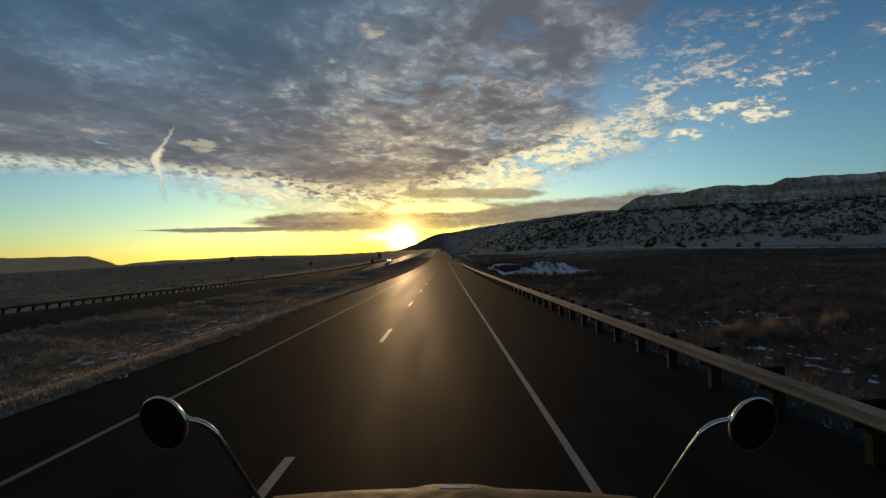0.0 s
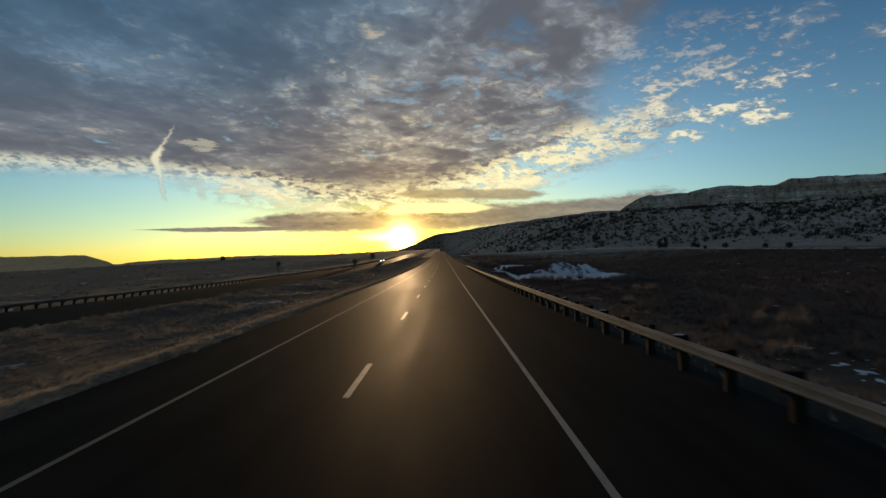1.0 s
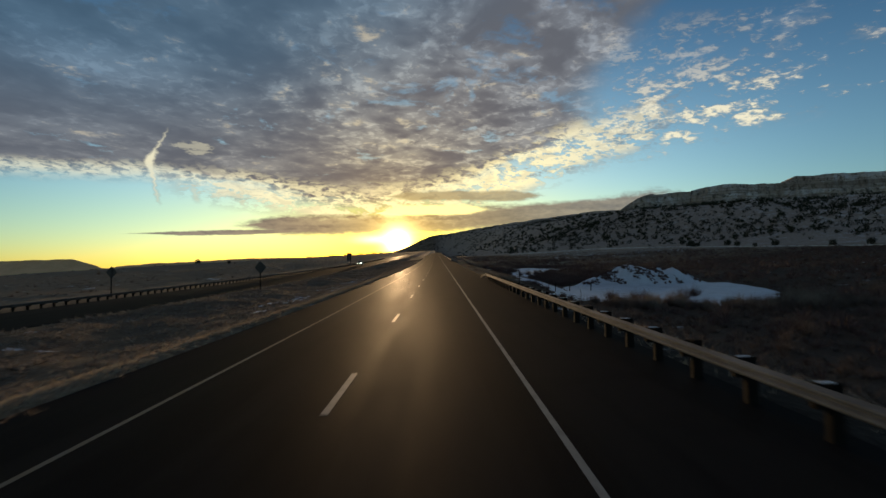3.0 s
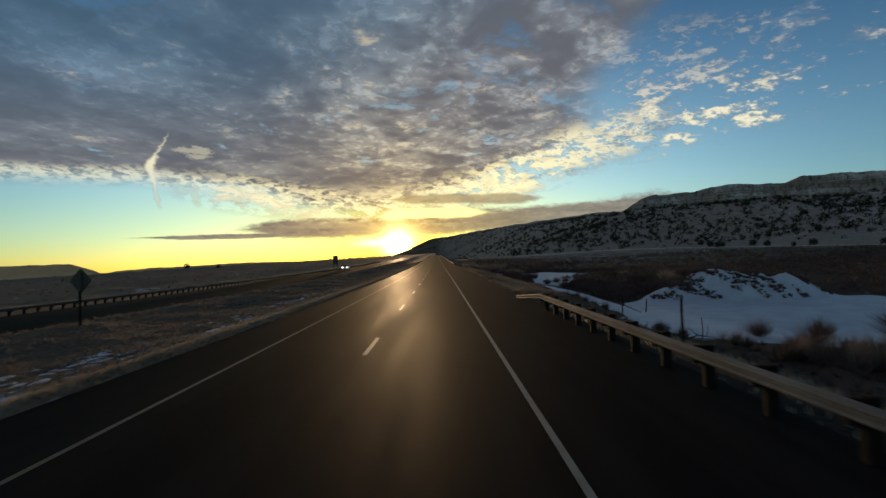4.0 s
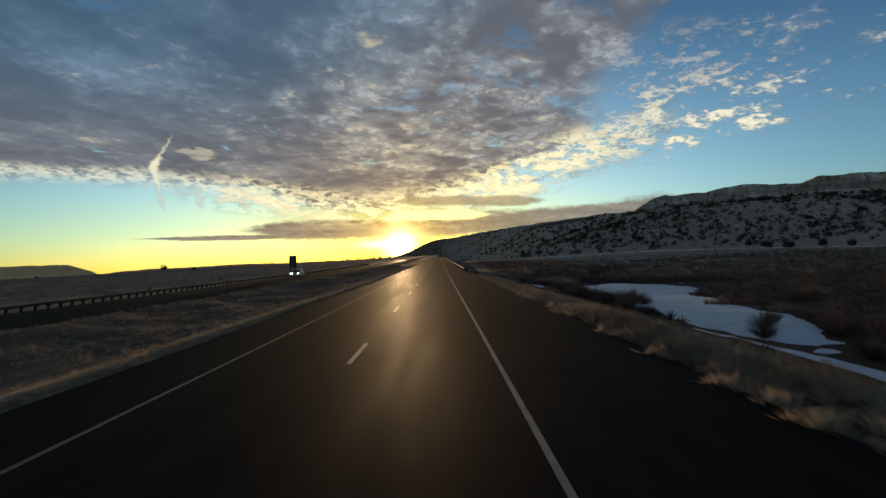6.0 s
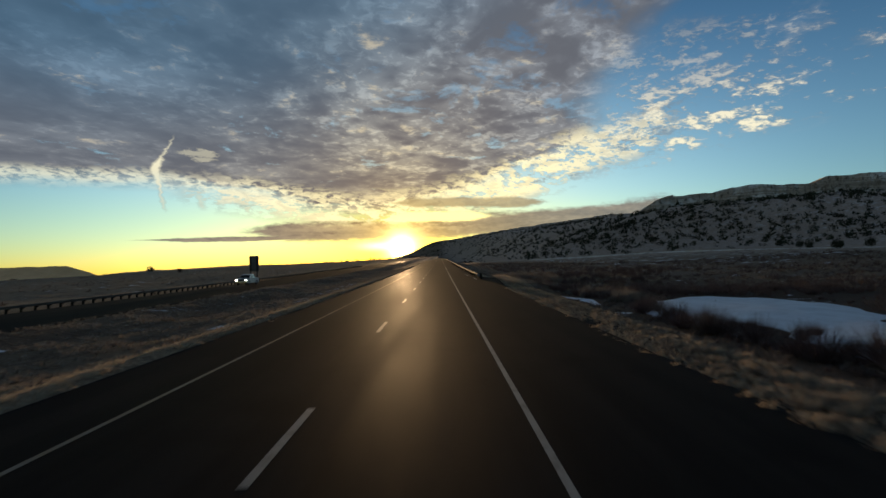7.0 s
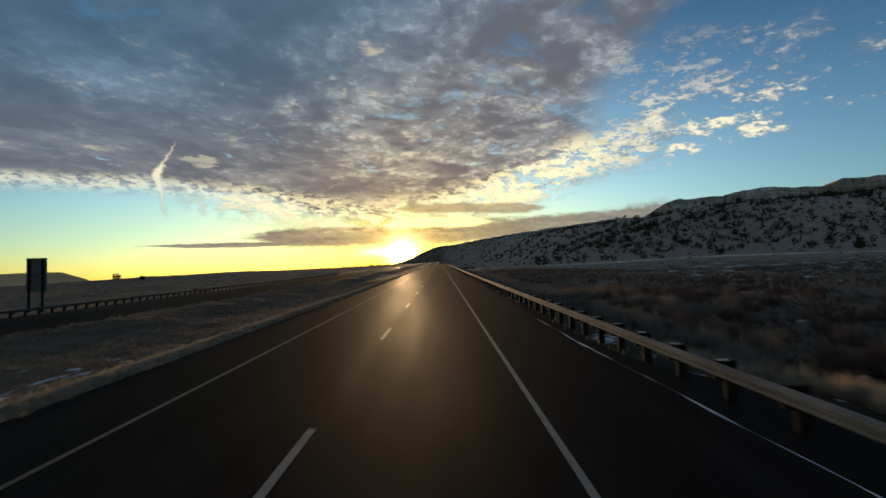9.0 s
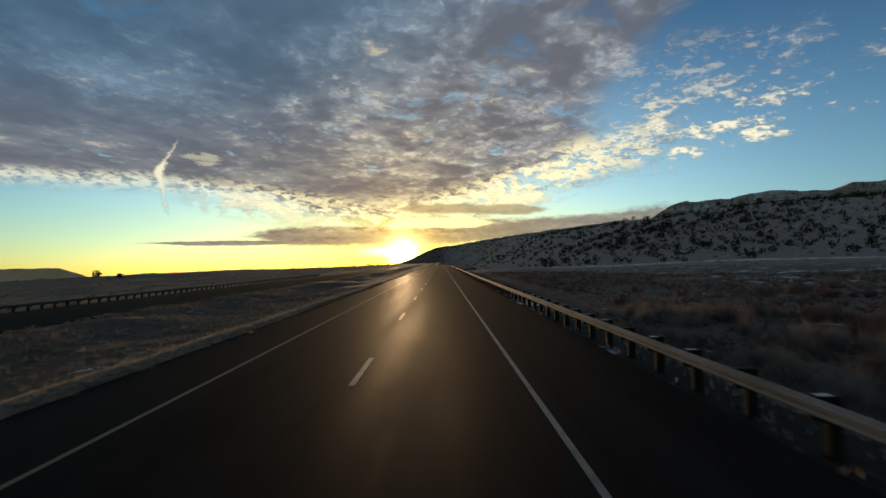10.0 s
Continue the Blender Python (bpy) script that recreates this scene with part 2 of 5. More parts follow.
# the sun's own glare in the haze
glow = mix_add(wt, (away / -1.6).exp() * 2.1, cloudy, (1.0, 0.60, 0.05))
glow = mix_add(wt, (away / -0.62).exp() * 16.0, glow, (1.0, 0.84, 0.40))
wedge_a, wedge_e = (az + 7.3) / 2.0, (el - 2.35) / 0.42
glow = mix_add(wt, ((wedge_a * wedge_a + wedge_e * wedge_e) * -1.0).exp() * 1.6, glow, (1.0, 0.88, 0.40))
glow = mix_add(wt, warm * 0.09, glow, (1.0, 0.55, 0.06))
wt.links.new(glow, wt.nodes["Background"].inputs[0])
wt.nodes["Background"].inputs[1].default_value = 1.0

sun = new("sun", bpy.data.lights.new("sun", "SUN"))
sun.data.energy, sun.data.angle, sun.data.color = 2.4, radians(0.6), (1.0, 0.63, 0.31)
sun.matrix_world = look((0, 0, 300), (-sx * 50, -sy * 50, 300 - sz * 50))


# ---- materials ----
def material(name, rough=0.9, metal=0.0, spec=None):
    m = bpy.data.materials.new(name)
    m.use_nodes = True
    t = m.node_tree
    b = t.nodes["Principled BSDF"]
    b.inputs["Roughness"].default_value, b.inputs["Metallic"].default_value = rough, metal
    if spec is not None:
        b.inputs["Specular IOR Level"].default_value = spec
    return m, t, b


def place_of(t):
    return t.nodes.new("ShaderNodeNewGeometry").outputs["Position"]


def bump(t, b, height, strength, distance):
    n = t.nodes.new("ShaderNodeBump")
    n.inputs["Strength"].default_value, n.inputs["Distance"].default_value = strength, distance
    t.links.new(height.s, n.inputs["Height"])
    t.links.new(n.outputs[0], b.inputs["Normal"])


def colour(t, b, socket):
    t.links.new(socket, b.inputs["Base Color"])


def soil_material():
    m, t, b = material("dry_ground", 0.95, spec=0.08)
    p = place_of(t)
    x, y, z = split(t, p)
    coarse, mid, fine_ = noise_of(t, p, 0.05, 4), noise_of(t, p, 0.55, 5, 0.6), noise_of(t, p, 6.0, 4, 0.6)
    c = blend(t, mid.step(0.35, 0.65), (0.080, 0.056, 0.042), (0.145, 0.108, 0.076))
    c = blend(t, fine_.step(0.4, 0.75), c, (0.22, 0.172, 0.125))
    c = blend(t, coarse.step(0.45, 0.7) * 0.6, c, (0.075, 0.048, 0.036))
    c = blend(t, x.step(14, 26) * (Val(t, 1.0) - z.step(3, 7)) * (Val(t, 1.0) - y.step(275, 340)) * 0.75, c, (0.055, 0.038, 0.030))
    plain = x.step(-46, -37, 1.0, 0.0) * mid.step(0.25, 0.6) * 0.75
    c = blend(t, plain, c, blend(t, fine_.step(0.3, 0.7), (0.20, 0.155, 0.112), (0.30, 0.24, 0.175)))
    across = x + (y - 150.0).op("MAXIMUM", 0.0) * 0.0068      # distance from the lane line
    verge = across.step(-7.6, -6.6) * across.step(-5.6, -5.3, 1.0, 0.0) * (mid * 0.6 + fine_ * 0.4).step(0.36, 0.60, 0.15, 0.85)
    c = blend(t, verge, c, blend(t, fine_.step(0.3, 0.7), (0.21, 0.160, 0.110), (0.38, 0.298, 0.205)))
    # gravel strip darkened to carry the shade beneath the guard rails in its colour
    shaded_gravel = across.step(6.0, 6.6) * across.step(9.0, 11.0, 1.0, 0.0) * 0.92
    c = blend(t, shaded_gravel, c, blend(t, fine_.step(0.35, 0.65), (0.015, 0.0135, 0.012), (0.034, 0.030, 0.026)))
    apron = (x - y.table(0, 620, [(0, 0.89), (330, 0.89), (410, 0.80), (480, 0.55), (560, 0.42), (620, 0.38)]) * 200.0).step(-9, 8) * 0.68
    c = blend(t, apron, c, blend(t, mid.step(0.3, 0.7), (0.21, 0.168, 0.130), (0.34, 0.282, 0.222)))
    far_flat = x.step(14, 40) * y.step(300, 380) * 0.6
    c = blend(t, far_flat, c, (0.20, 0.162, 0.128))
    # thin snow left in hollows, more of it on the hillside
    hill = z.step(4, 8) * x.step(-60, 20)
    slope_snow = noise_of(t, p, 0.16, 6, 0.72)
    pale = blend(t, mid.step(0.3, 0.7), (0.33, 0.264, 0.220), (0.52, 0.435, 0.370))
    c = blend(t, hill * x.step(140, 420, 0.62, 0.85), c, pale)
    c = blend(t, hill * x.step(150, 520, 0.2, 0.85) * (slope_snow * 0.8 + coarse * 0.2 + fine_ * 0.12).step(0.575, 0.68) * 0.8, c, (0.74, 0.76, 0.80))
    low = noise_of(t, p, 0.22, 5, 0.62)
    bottom = x.step(65, 90) * x.step(150, 172, 1.0, 0.0) * y.step(350, 420) * 0.055
    c = blend(t, (low * 0.75 + coarse * 0.25 + fine_ * 0.08 + bottom).step(0.655, 0.70) * (Val(t, 1.0) - hill), c, (0.72, 0.75, 0.80))
    colour(t, b, c)
    bump(t, b, fine_ + mid, 0.6, 0.15)
    return m


def snow_material():
    m, t, b = material("snow", 0.6, spec=0.3)
    p = place_of(t)
    n1, n2 = noise_of(t, p, 0.5, 4), noise_of(t, p, 5.0, 4)
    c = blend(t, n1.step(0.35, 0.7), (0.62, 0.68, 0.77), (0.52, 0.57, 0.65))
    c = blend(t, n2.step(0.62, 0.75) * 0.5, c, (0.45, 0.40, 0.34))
    colour(t, b, c)
    bump(t, b, n1 + n2 * 0.3, 0.5, 0.1)
    return m


def asphalt_material(name, shade, gloss):
    m, t, b = material(name, 0.85, spec=gloss)
    p = place_of(t)
    x, y, z = split(t, p)
    drawn = combine(t, x * 1.0, y * 0.06, 0.0)
    tracks, grit, patch = noise_of(t, drawn, 0.9, 3), noise_of(t, p, 60.0, 2), noise_of(t, p, 0.35, 5, 0.6)
    c = blend(t, tracks.step(0.35, 0.65), (0.036 * shade, 0.034 * shade, 0.034 * shade), (0.062 * shade, 0.058 * shade, 0.055 * shade))
    c = blend(t, patch.step(0.5, 0.72) * 0.5, c, (0.03 * shade, 0.028 * shade, 0.028 * shade))
    c = blend(t, grit.step(0.6, 0.75) * 0.3, c, (0.07, 0.064, 0.06))
    colour(t, b, c)
    t.links.new((tracks.step(0.3, 0.7, 0.64, 0.74)).s, b.inputs["Roughness"])
    bump(t, b, grit, 0.35, 0.01)
    return m


def paint_material(name, c):
    m, t, b = material(name, 0.6)
    p = place_of(t)
    wear, grit = noise_of(t, p, 2.2, 5, 0.65), noise_of(t, p, 35.0, 3)
    colour(t, b, blend(t, (wear * 0.7 + grit * 0.4).step(0.50, 0.72), c, (0.10, 0.095, 0.09)))
    bump(t, b, grit, 0.3, 0.004)
    return m


def plain_material(name, a, b_, scale, rough=0.8, metal=0.0, relief=0.3, stretch=(1, 1, 1), spec=None):
    m, t, b = material(name, rough, metal, spec)
    n = t.nodes.new("ShaderNodeMapping")
    n.inputs["Scale"].default_value = stretch
    t.links.new(t.nodes.new("ShaderNodeTexCoord").outputs["Object"], n.inputs[0])
    n1, n2 = noise_of(t, n.outputs[0], scale, 5, 0.6), noise_of(t, n.outputs[0], scale * 7, 3)
    colour(t, b, blend(t, (n1 * 0.7 + n2 * 0.3).step(0.36, 0.64), a, b_))
    t.links.new(n2.step(0.2, 0.8, max(rough - 0.12, 0.03), min(rough + 0.12, 1)).s, b.inputs["Roughness"])
    if relief:
        bump(t, b, n1 + n2 * 0.5, relief, 0.01)
    return m


def foliage_material(name, dark, pale, glow=0.0):
    m, t, b = material(name, 0.85, spec=0.15)
    g = t.nodes.new("ShaderNodeNewGeometry")
    patch = noise_of(t, g.outputs["Position"], 0.25, 3)
    f = Val(t, g.outputs["Random Per Island"]) * 0.6 + patch.step(0.3, 0.7) * 0.4
    colour(t, b, blend(t, f, dark, pale))
    if glow:
        thin = t.nodes.new("ShaderNodeBsdfTranslucent")
        t.links.new(b.inputs["Base Color"].links[0].from_socket, thin.inputs[0])
        mix = t.nodes.new("ShaderNodeMixShader")
        mix.inputs[0].default_value = glow
        t.links.new(b.outputs[0], mix.inputs[1])
        t.links.new(thin.outputs[0], mix.inputs[2])
        t.links.new(mix.outputs[0], t.nodes["Material Output"].inputs[0])
    return m


def cliff_material():
    m, t, b = material("banded_rock", 0.9, spec=0.2)
    p = place_of(t)
    x, y, z = split(t, p)
    warp = noise_of(t, p, 0.006, 4)
    layers = noise_of(t, combine(t, x * 0.002, y * 0.002, z * 0.12 + warp * 4.0), 1.0, 5, 0.7)
    cracks = noise_of(t, combine(t, x * 0.06, y * 0.06, z * 0.014), 1.0, 5, 0.7)
    blot = noise_of(t, p, 0.022, 5, 0.65)
    c = blend(t, layers.step(0.35, 0.65), (0.28, 0.24, 0.205), (0.48, 0.43, 0.385))
    c = blend(t, cracks.step(0.48, 0.66) * 0.75, c, (0.12, 0.10, 0.085))
    c = blend(t, (blot * 0.6 + layers * 0.45).step(0.52, 0.66) * 0.8, c, (0.70, 0.72, 0.76))
    c = blend(t, noise_of(t, p, 0.07, 4, 0.75).step(0.545, 0.62) * 0.7, c, (0.05, 0.05, 0.035))
    colour(t, b, c)
    bump(t, b, layers + cracks, 0.8, 4.0)
    return m


SOIL, SNOW = soil_material(), snow_material()
ASPHALT, OLD_ASPHALT = asphalt_material("asphalt", 0.36, 0.0036), asphalt_material("old_asphalt", 0.36, 0.004)
WHITE, YELLOW = paint_material("white_paint", (0.20, 0.192, 0.18)), paint_material("yellow_paint", (0.105, 0.07, 0.026))
GALVANISED = plain_material("galvanised_steel", (0.100, 0.108, 0.116), (0.185, 0.190, 0.198), 3.0, 0.85, 0.0, 0.15, (1, 0.3, 1), 0.1)
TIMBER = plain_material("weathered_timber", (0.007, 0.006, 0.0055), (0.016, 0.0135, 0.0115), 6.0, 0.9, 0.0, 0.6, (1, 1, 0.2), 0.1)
GRASS = foliage_material("dry_grass", (0.225, 0.178, 0.135), (0.50, 0.41, 0.318), 0.4)
DEAD_GRASS = foliage_material("dead_grass", (0.13, 0.099, 0.078), (0.36, 0.281, 0.218), 0.2)
WINTER_GRASS = foliage_material("winter_grass", (0.15, 0.122, 0.100), (0.36, 0.30, 0.248), 0.2)
BRUSH = foliage_material("bare_brush", (0.078, 0.047, 0.043), (0.19, 0.122, 0.108))
WILLOW = foliage_material("bare_willow", (0.15, 0.125, 0.104), (0.32, 0.27, 0.226), 0.25)
SAGE = foliage_material("sage", (0.080, 0.062, 0.054), (0.195, 0.152, 0.130), 0.15)
JUNIPER = foliage_material("juniper_leaf", (0.018, 0.022, 0.013), (0.045, 0.05, 0.03))
BARK = plain_material("bark", (0.05, 0.038, 0.03), (0.10, 0.08, 0.06), 5.0, 0.95, 0, 0.6)
CLIFF = cliff_material()
for m in (TIMBER, GALVANISED):
    m.node_tree.nodes["Principled BSDF"].inputs["Specular IOR Level"].default_value = 0.12
# darker rail steel: the far rail's backlit silhouette is put into its colour
SILHOUETTE_STEEL = plain_material("silhouetted_steel", (0.06, 0.052, 0.046), (0.11, 0.095, 0.085), 3.0, 0.7, 0.3, 0.15, (1, 0.3, 1))
# far slopes: the warm haze in front of them is put into the base colour
HAZY = plain_material("haze_tinted_slope", (0.72, 0.44, 0.22), (0.84, 0.54, 0.28), 0.01, 0.95, 0, 0.0)
GRAVEL = plain_material("pale_dirt", (0.48, 0.43, 0.37), (0.74, 0.73, 0.72), 0.2, 0.95, 0, 0.2)

# ---- ground shape ----
_lattice = {k: np.random.RandomState(k).rand(256, 256) for k in range(8)}


def rolling(x, y, scale, k=0):
    """Smooth value noise, -0.5 to 0.5, with bumps about that many metres wide."""
    x, y = np.asarray(x, float) / scale + 1000.37, np.asarray(y, float) / scale + 1000.71
    i, j = np.floor(x).astype(int), np.floor(y).astype(int)
    f, g = x - i, y - j
    f, g = f * f * (3 - 2 * f), g * g * (3 - 2 * g)
    r = _lattice[k]
    a, b, c, d = r[i % 256, j % 256], r[(i + 1) % 256, j % 256], r[i % 256, (j + 1) % 256], r[(i + 1) % 256, (j + 1) % 256]
    return (a * (1 - f) + b * f) * (1 - g) + (c * (1 - f) + d * f) * g - 0.5


def smooth(v, lo, hi):
    s = np.clip((np.asarray(v, float) - lo) / (hi - lo), 0, 1)
    return s * s * (3 - 2 * s)


def shoulder(y):
    """How far right of the lane line the paved shoulder ends."""
    return np.interp(y, [-400, 150, 165, 262, 271, 279, 287, 293, 5000], [7.8, 7.8, 8.05, 8.05, 8.9, 9.4, 9.5, 6.75, 6.75])


def flat_level(y):
    """Height of the valley floor beside the highway."""
    return np.interp(y, [-400, 0, 150, 185, 215, 300, 400, 500, 700, 5000], [-4.2, -4.0, -3.9, -3.7, -2.5, -2.1, -1.0, 1.0, 5.0, 14.0])


def mound(x, y):
    """The snowy spoil heap beside the stream."""
    a, b = (x - 41.8) / np.where(x < 41.8, 12.5, 9.6), (y - 190.0) / 6.5
    r = np.sqrt(a * a + b * b)
    return 2.6 * (1 - smooth(r, 0.45, 1.2)) * (1 + 0.6 * rolling(x, y, 5.0, 3)) + (1 - smooth(r, 0.2, 1.15)) * (1.5 * rolling(x, y, 2.2, 4) + 0.6 * rolling(x, y, 0.9, 6))


def ground_z(x, y):
    x, y = np.asarray(x, float), np.asarray(y, float)
    u, zc = x - road_x(y), road_z(y)
    # left of the carriageway: verge, swale, the other carriageway, the plain
    left = zc + np.interp(-u, [0, 5.6, 5.8, 6.1, 6.45, 7.2, 8.5, 12, 16, 20, 23.5, 24.2, 35.2, 36.8, 42, 60, 130, 300, 900, 2500],
                          [-.45, -.45, -.16, -.05, -.06, -.34, -.86, -1.30, -1.5, -1.35, -1.2, -1.45, -1.65, -1.55, -1.6, -2.4, -4.5, -9.0, -30.0, -115.0])
    rough = smooth(-u, 8, 20) * (1 - smooth(-u, 21, 23.5)) + smooth(-u, 38, 60)
    left = left + rough * (0.5 * rolling(x, y, 9, 0) + 0.45 * rolling(x, y, 2.6, 1)) + smooth(-u, 60, 300) * 3.0 * rolling(x, y, 90, 2)
    u = np.where(u > 5, np.maximum(u - (shoulder(y) - 6.75) * (1 - smooth(u, 12, 17)), 5.0), u)
    # right: shoulder, bank, valley floor, rise to the far road, hillside
    low = flat_level(y)
    floor = np.where(u < 60, low, low + (zc + 2.5 - low) * smooth(u, 60, 195) ** 1.2)
    bank = np.interp(u, [0, 6.4, 6.9, 8.3, 9.0, 16.5, 19.5, 1e6], [0, 0, 0.03, 0.05, 0.1, 0.85, 1.0, 1.0])
    verge = zc + np.interp(u, [0, 6.6, 6.8, 8.4], [-.5, -.5, -.17, -.22])
    right_ = verge * (1 - bank) + floor * bank
    right_ = right_ + smooth(u, 20, 40) * (0.7 * rolling(x, y, 12, 0) + 0.3 * rolling(x, y, 3.1, 1)) * (1 - smooth(u, 165, 178) * (1 - smooth(u, 200, 214)))
    toe = np.interp(y, [0, 470, 560, 700, 900, 1500, 3400], [200, 200, 150, 100, 75, 60, 70])
    s = np.maximum(0.56 * x + 0.83 * y - 508.0, 0.0)
    t = np.maximum(x - toe, 0.0)
    up = np.where(s < 330, 0.165 * s, 54.5 + 0.043 * (s - 330))
    up = up * smooth(t, 0, 260)
    gullies = smooth(t, 20, 120) * (7.0 * rolling(x, y, 55, 2) + 2.0 * rolling(x, y, 17, 5)) * smooth(s, 0, 150)
    right_ = right_ + up + gullies + mound(x, y)
    z = np.where(u < 0, left, right_)
    # the far country ahead climbs a little to the left of the road
    far = smooth(y, 500, 2600)
    z = z + far * np.where(u < 0, 22 * np.exp(-(u / 700.0) ** 2), 0)
    return np.where(u < 0, z + (np.maximum(z, -14.0) - z) * smooth(y, 3300, 4700), z)


def sheet(name, xs, ys, z, mat_):
    """A grid mesh over xs and ys with the heights z, one row for each y."""
    nx, ny = len(xs), len(ys)
    gx, gy = np.meshgrid(xs, ys)
    co = np.stack([gx, gy, z], -1).reshape(-1, 3)
    i = np.arange((ny - 1) * nx).reshape(ny - 1, nx)[:, :-1].ravel()
    quads = np.stack([i, i + 1, i + nx + 1, i + nx], 1)
    return solid(name, co, quads, mat_)


def solid(name, co, faces, mat_, shade=True):
    """A mesh object out of numpy vertices and equal-sided faces."""
    me = bpy.data.meshes.new(name)
    n, k = faces.shape
    me.vertices.add(len(co))
    me.vertices.foreach_set("co", np.ascontiguousarray(co, np.float32).ravel())
    me.loops.add(n * k)
    me.loops.foreach_set("vertex_index", np.ascontiguousarray(faces, np.int32).ravel())
    me.polygons.add(n)
    me.polygons.foreach_set("loop_start", np.arange(0, n * k, k, dtype=np.int32))
    me.polygons.foreach_set("use_smooth", np.full(n, shade))
    me.update(calc_edges=True)
    me.materials.append(mat_)
    return new(name, me)


def stretch_out(start, stop, first, grow):
    out, d = [start], first
    while out[-1] < stop:
        out.append(out[-1] + d)
        d *= grow
    return out


xs = np.array(sorted([-v for v in stretch_out(48, 4900, 1.5, 1.07)] + list(np.arange(-47, -8, 0.9)) + list(np.arange(-8, 10, 0.35)) +
                     list(np.arange(10, 60, 0.8)) + stretch_out(60, 4900, 1.2, 1.045)))
ys = np.array([-v for v in stretch_out(35, 900, 4, 1.25)][::-1] + list(np.arange(-33, 330, 1.5)) + stretch_out(330, 4900, 1.4, 1.022))
gx, gy = np.meshgrid(xs, ys)
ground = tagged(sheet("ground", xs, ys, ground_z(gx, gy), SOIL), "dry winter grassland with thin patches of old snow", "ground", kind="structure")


# snow lying along the stream and round the spoil heap
def snow_depth(x, y):
    wob = rolling(x, y, 7, 3) * 5 + rolling(x, y, 2.0, 4) * 1.6
    cx = np.interp(y, [160, 177, 187, 198, 215, 230, 268, 277, 285, 296, 300], [19.5, 21.7, 22.6, 22.4, 20.2, 19.0, 21.5, 19.8, 20.5, 16.9, 16.8])
    channel = np.interp(y, [150, 208, 222, 230, 260, 273, 279, 286, 297], [1.1, 0.9, 0.5, -1.5, -1.5, -1.0, 0.5, 1.0, 0.8]) - np.abs(x - cx) + 0.22 * wob
    channel = np.where((y > 168) & (y < 300), channel, -2.0)
    ax, ay = (x - (22.5 + (y - 216) * 0.21)) / 5.0, (y - 243) / 35.0
    pond = (1 - np.sqrt(ax * ax + ay * ay)) * 5 + 0.5 * wob
    bx, by = (x - 33.5 - (y - 270) * 0.3) / 10.5, (y - 270) / 14.5
    pond2 = (1 - np.sqrt(bx * bx + by * by)) * 7 + 0.6 * wob
    fx, fy = (x - 35.3) / 18.0, (y - 175) / 22.0
    field = np.minimum((1 - np.sqrt(fx * fx + fy * fy)) * 9 + 0.7 * wob, (x - np.interp(y, [145, 160, 168, 174, 178, 187, 193, 200], [14.5, 15.2, 16.2, 20.0, 23.6, 25.0, 31, 46])) * 0.9 + 0.25 * wob)
    return np.maximum.reduce([channel, pond, pond2, field])


sx_, sy_ = np.arange(12.5, 62.0, 0.45), np.arange(148.0, 312.0, 0.6)
mx, my = np.meshgrid(sx_, sy_)
depth = snow_depth(mx, my)
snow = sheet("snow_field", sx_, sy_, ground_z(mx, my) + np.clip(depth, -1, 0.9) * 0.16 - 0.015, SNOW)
tagged(snow, "thin crusted snow along a frozen stream", "snow", kind="structure")


def drift(name, u0, u1, y0, y1, lo, seed, label):
    """Ragged leftover snow on a strip of ground beside the road."""
    us, vs = np.arange(u0, u1, 0.13), np.arange(y0, y1, 0.2)
    du, dv = np.meshgrid(us, vs)
    gx_ = du + road_x(dv)
    f = 0.4 * rolling(du * 1.6 + seed * 9, dv, 4.0, 3) + 0.8 * rolling(du * 1.8, dv + seed * 31, 0.95, 4) + 1.3 * rolling(du * 1.5, dv + seed * 17, 0.42, 6) - lo
    f = f - 0.8 * (1 - smooth(du, u0, u0 + 0.6)) - 0.8 * smooth(du, u1 - 0.6, u1) - 0.6 * (1 - smooth(dv, y0, y0 + 6)) - 0.6 * smooth(dv, y1 - 6, y1)
    top = np.maximum(ground_z(gx_, dv), np.where((np.abs(du) < 5.75) | (du > 0) & (du < shoulder(dv)), road_z(dv) - CROSS * np.abs(du), -1e3))
    ob = sheet(name, us, vs, top + np.clip(f, -0.6, 0.35) * 0.14, SNOW)
    ob.data.transform(Matrix.Identity(4))
    co = np.stack([gx_, dv, top + np.clip(f, -0.6, 0.35) * 0.14], -1)
    ob.data.vertices.foreach_set("co", np.ascontiguousarray(co, np.float32).ravel())
    ob.data.update()
    return tagged(ob, label, "snow", kind="structure")


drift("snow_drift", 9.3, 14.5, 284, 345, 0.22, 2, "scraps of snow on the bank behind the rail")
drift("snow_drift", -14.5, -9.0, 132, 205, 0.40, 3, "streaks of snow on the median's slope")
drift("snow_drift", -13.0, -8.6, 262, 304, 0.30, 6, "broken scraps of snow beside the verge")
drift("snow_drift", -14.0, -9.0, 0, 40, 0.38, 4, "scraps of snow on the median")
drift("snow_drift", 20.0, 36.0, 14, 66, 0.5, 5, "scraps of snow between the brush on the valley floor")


# ---- carriageways ----
def part(name, bm, mat_, parent, label=""):
    me = bpy.data.meshes.new(name)
    bm.to_mesh(me)
    bm.free()
    me.materials.append(mat_)
    ob = new(name, me)
    ob.parent = parent
    return tagged(ob, label)


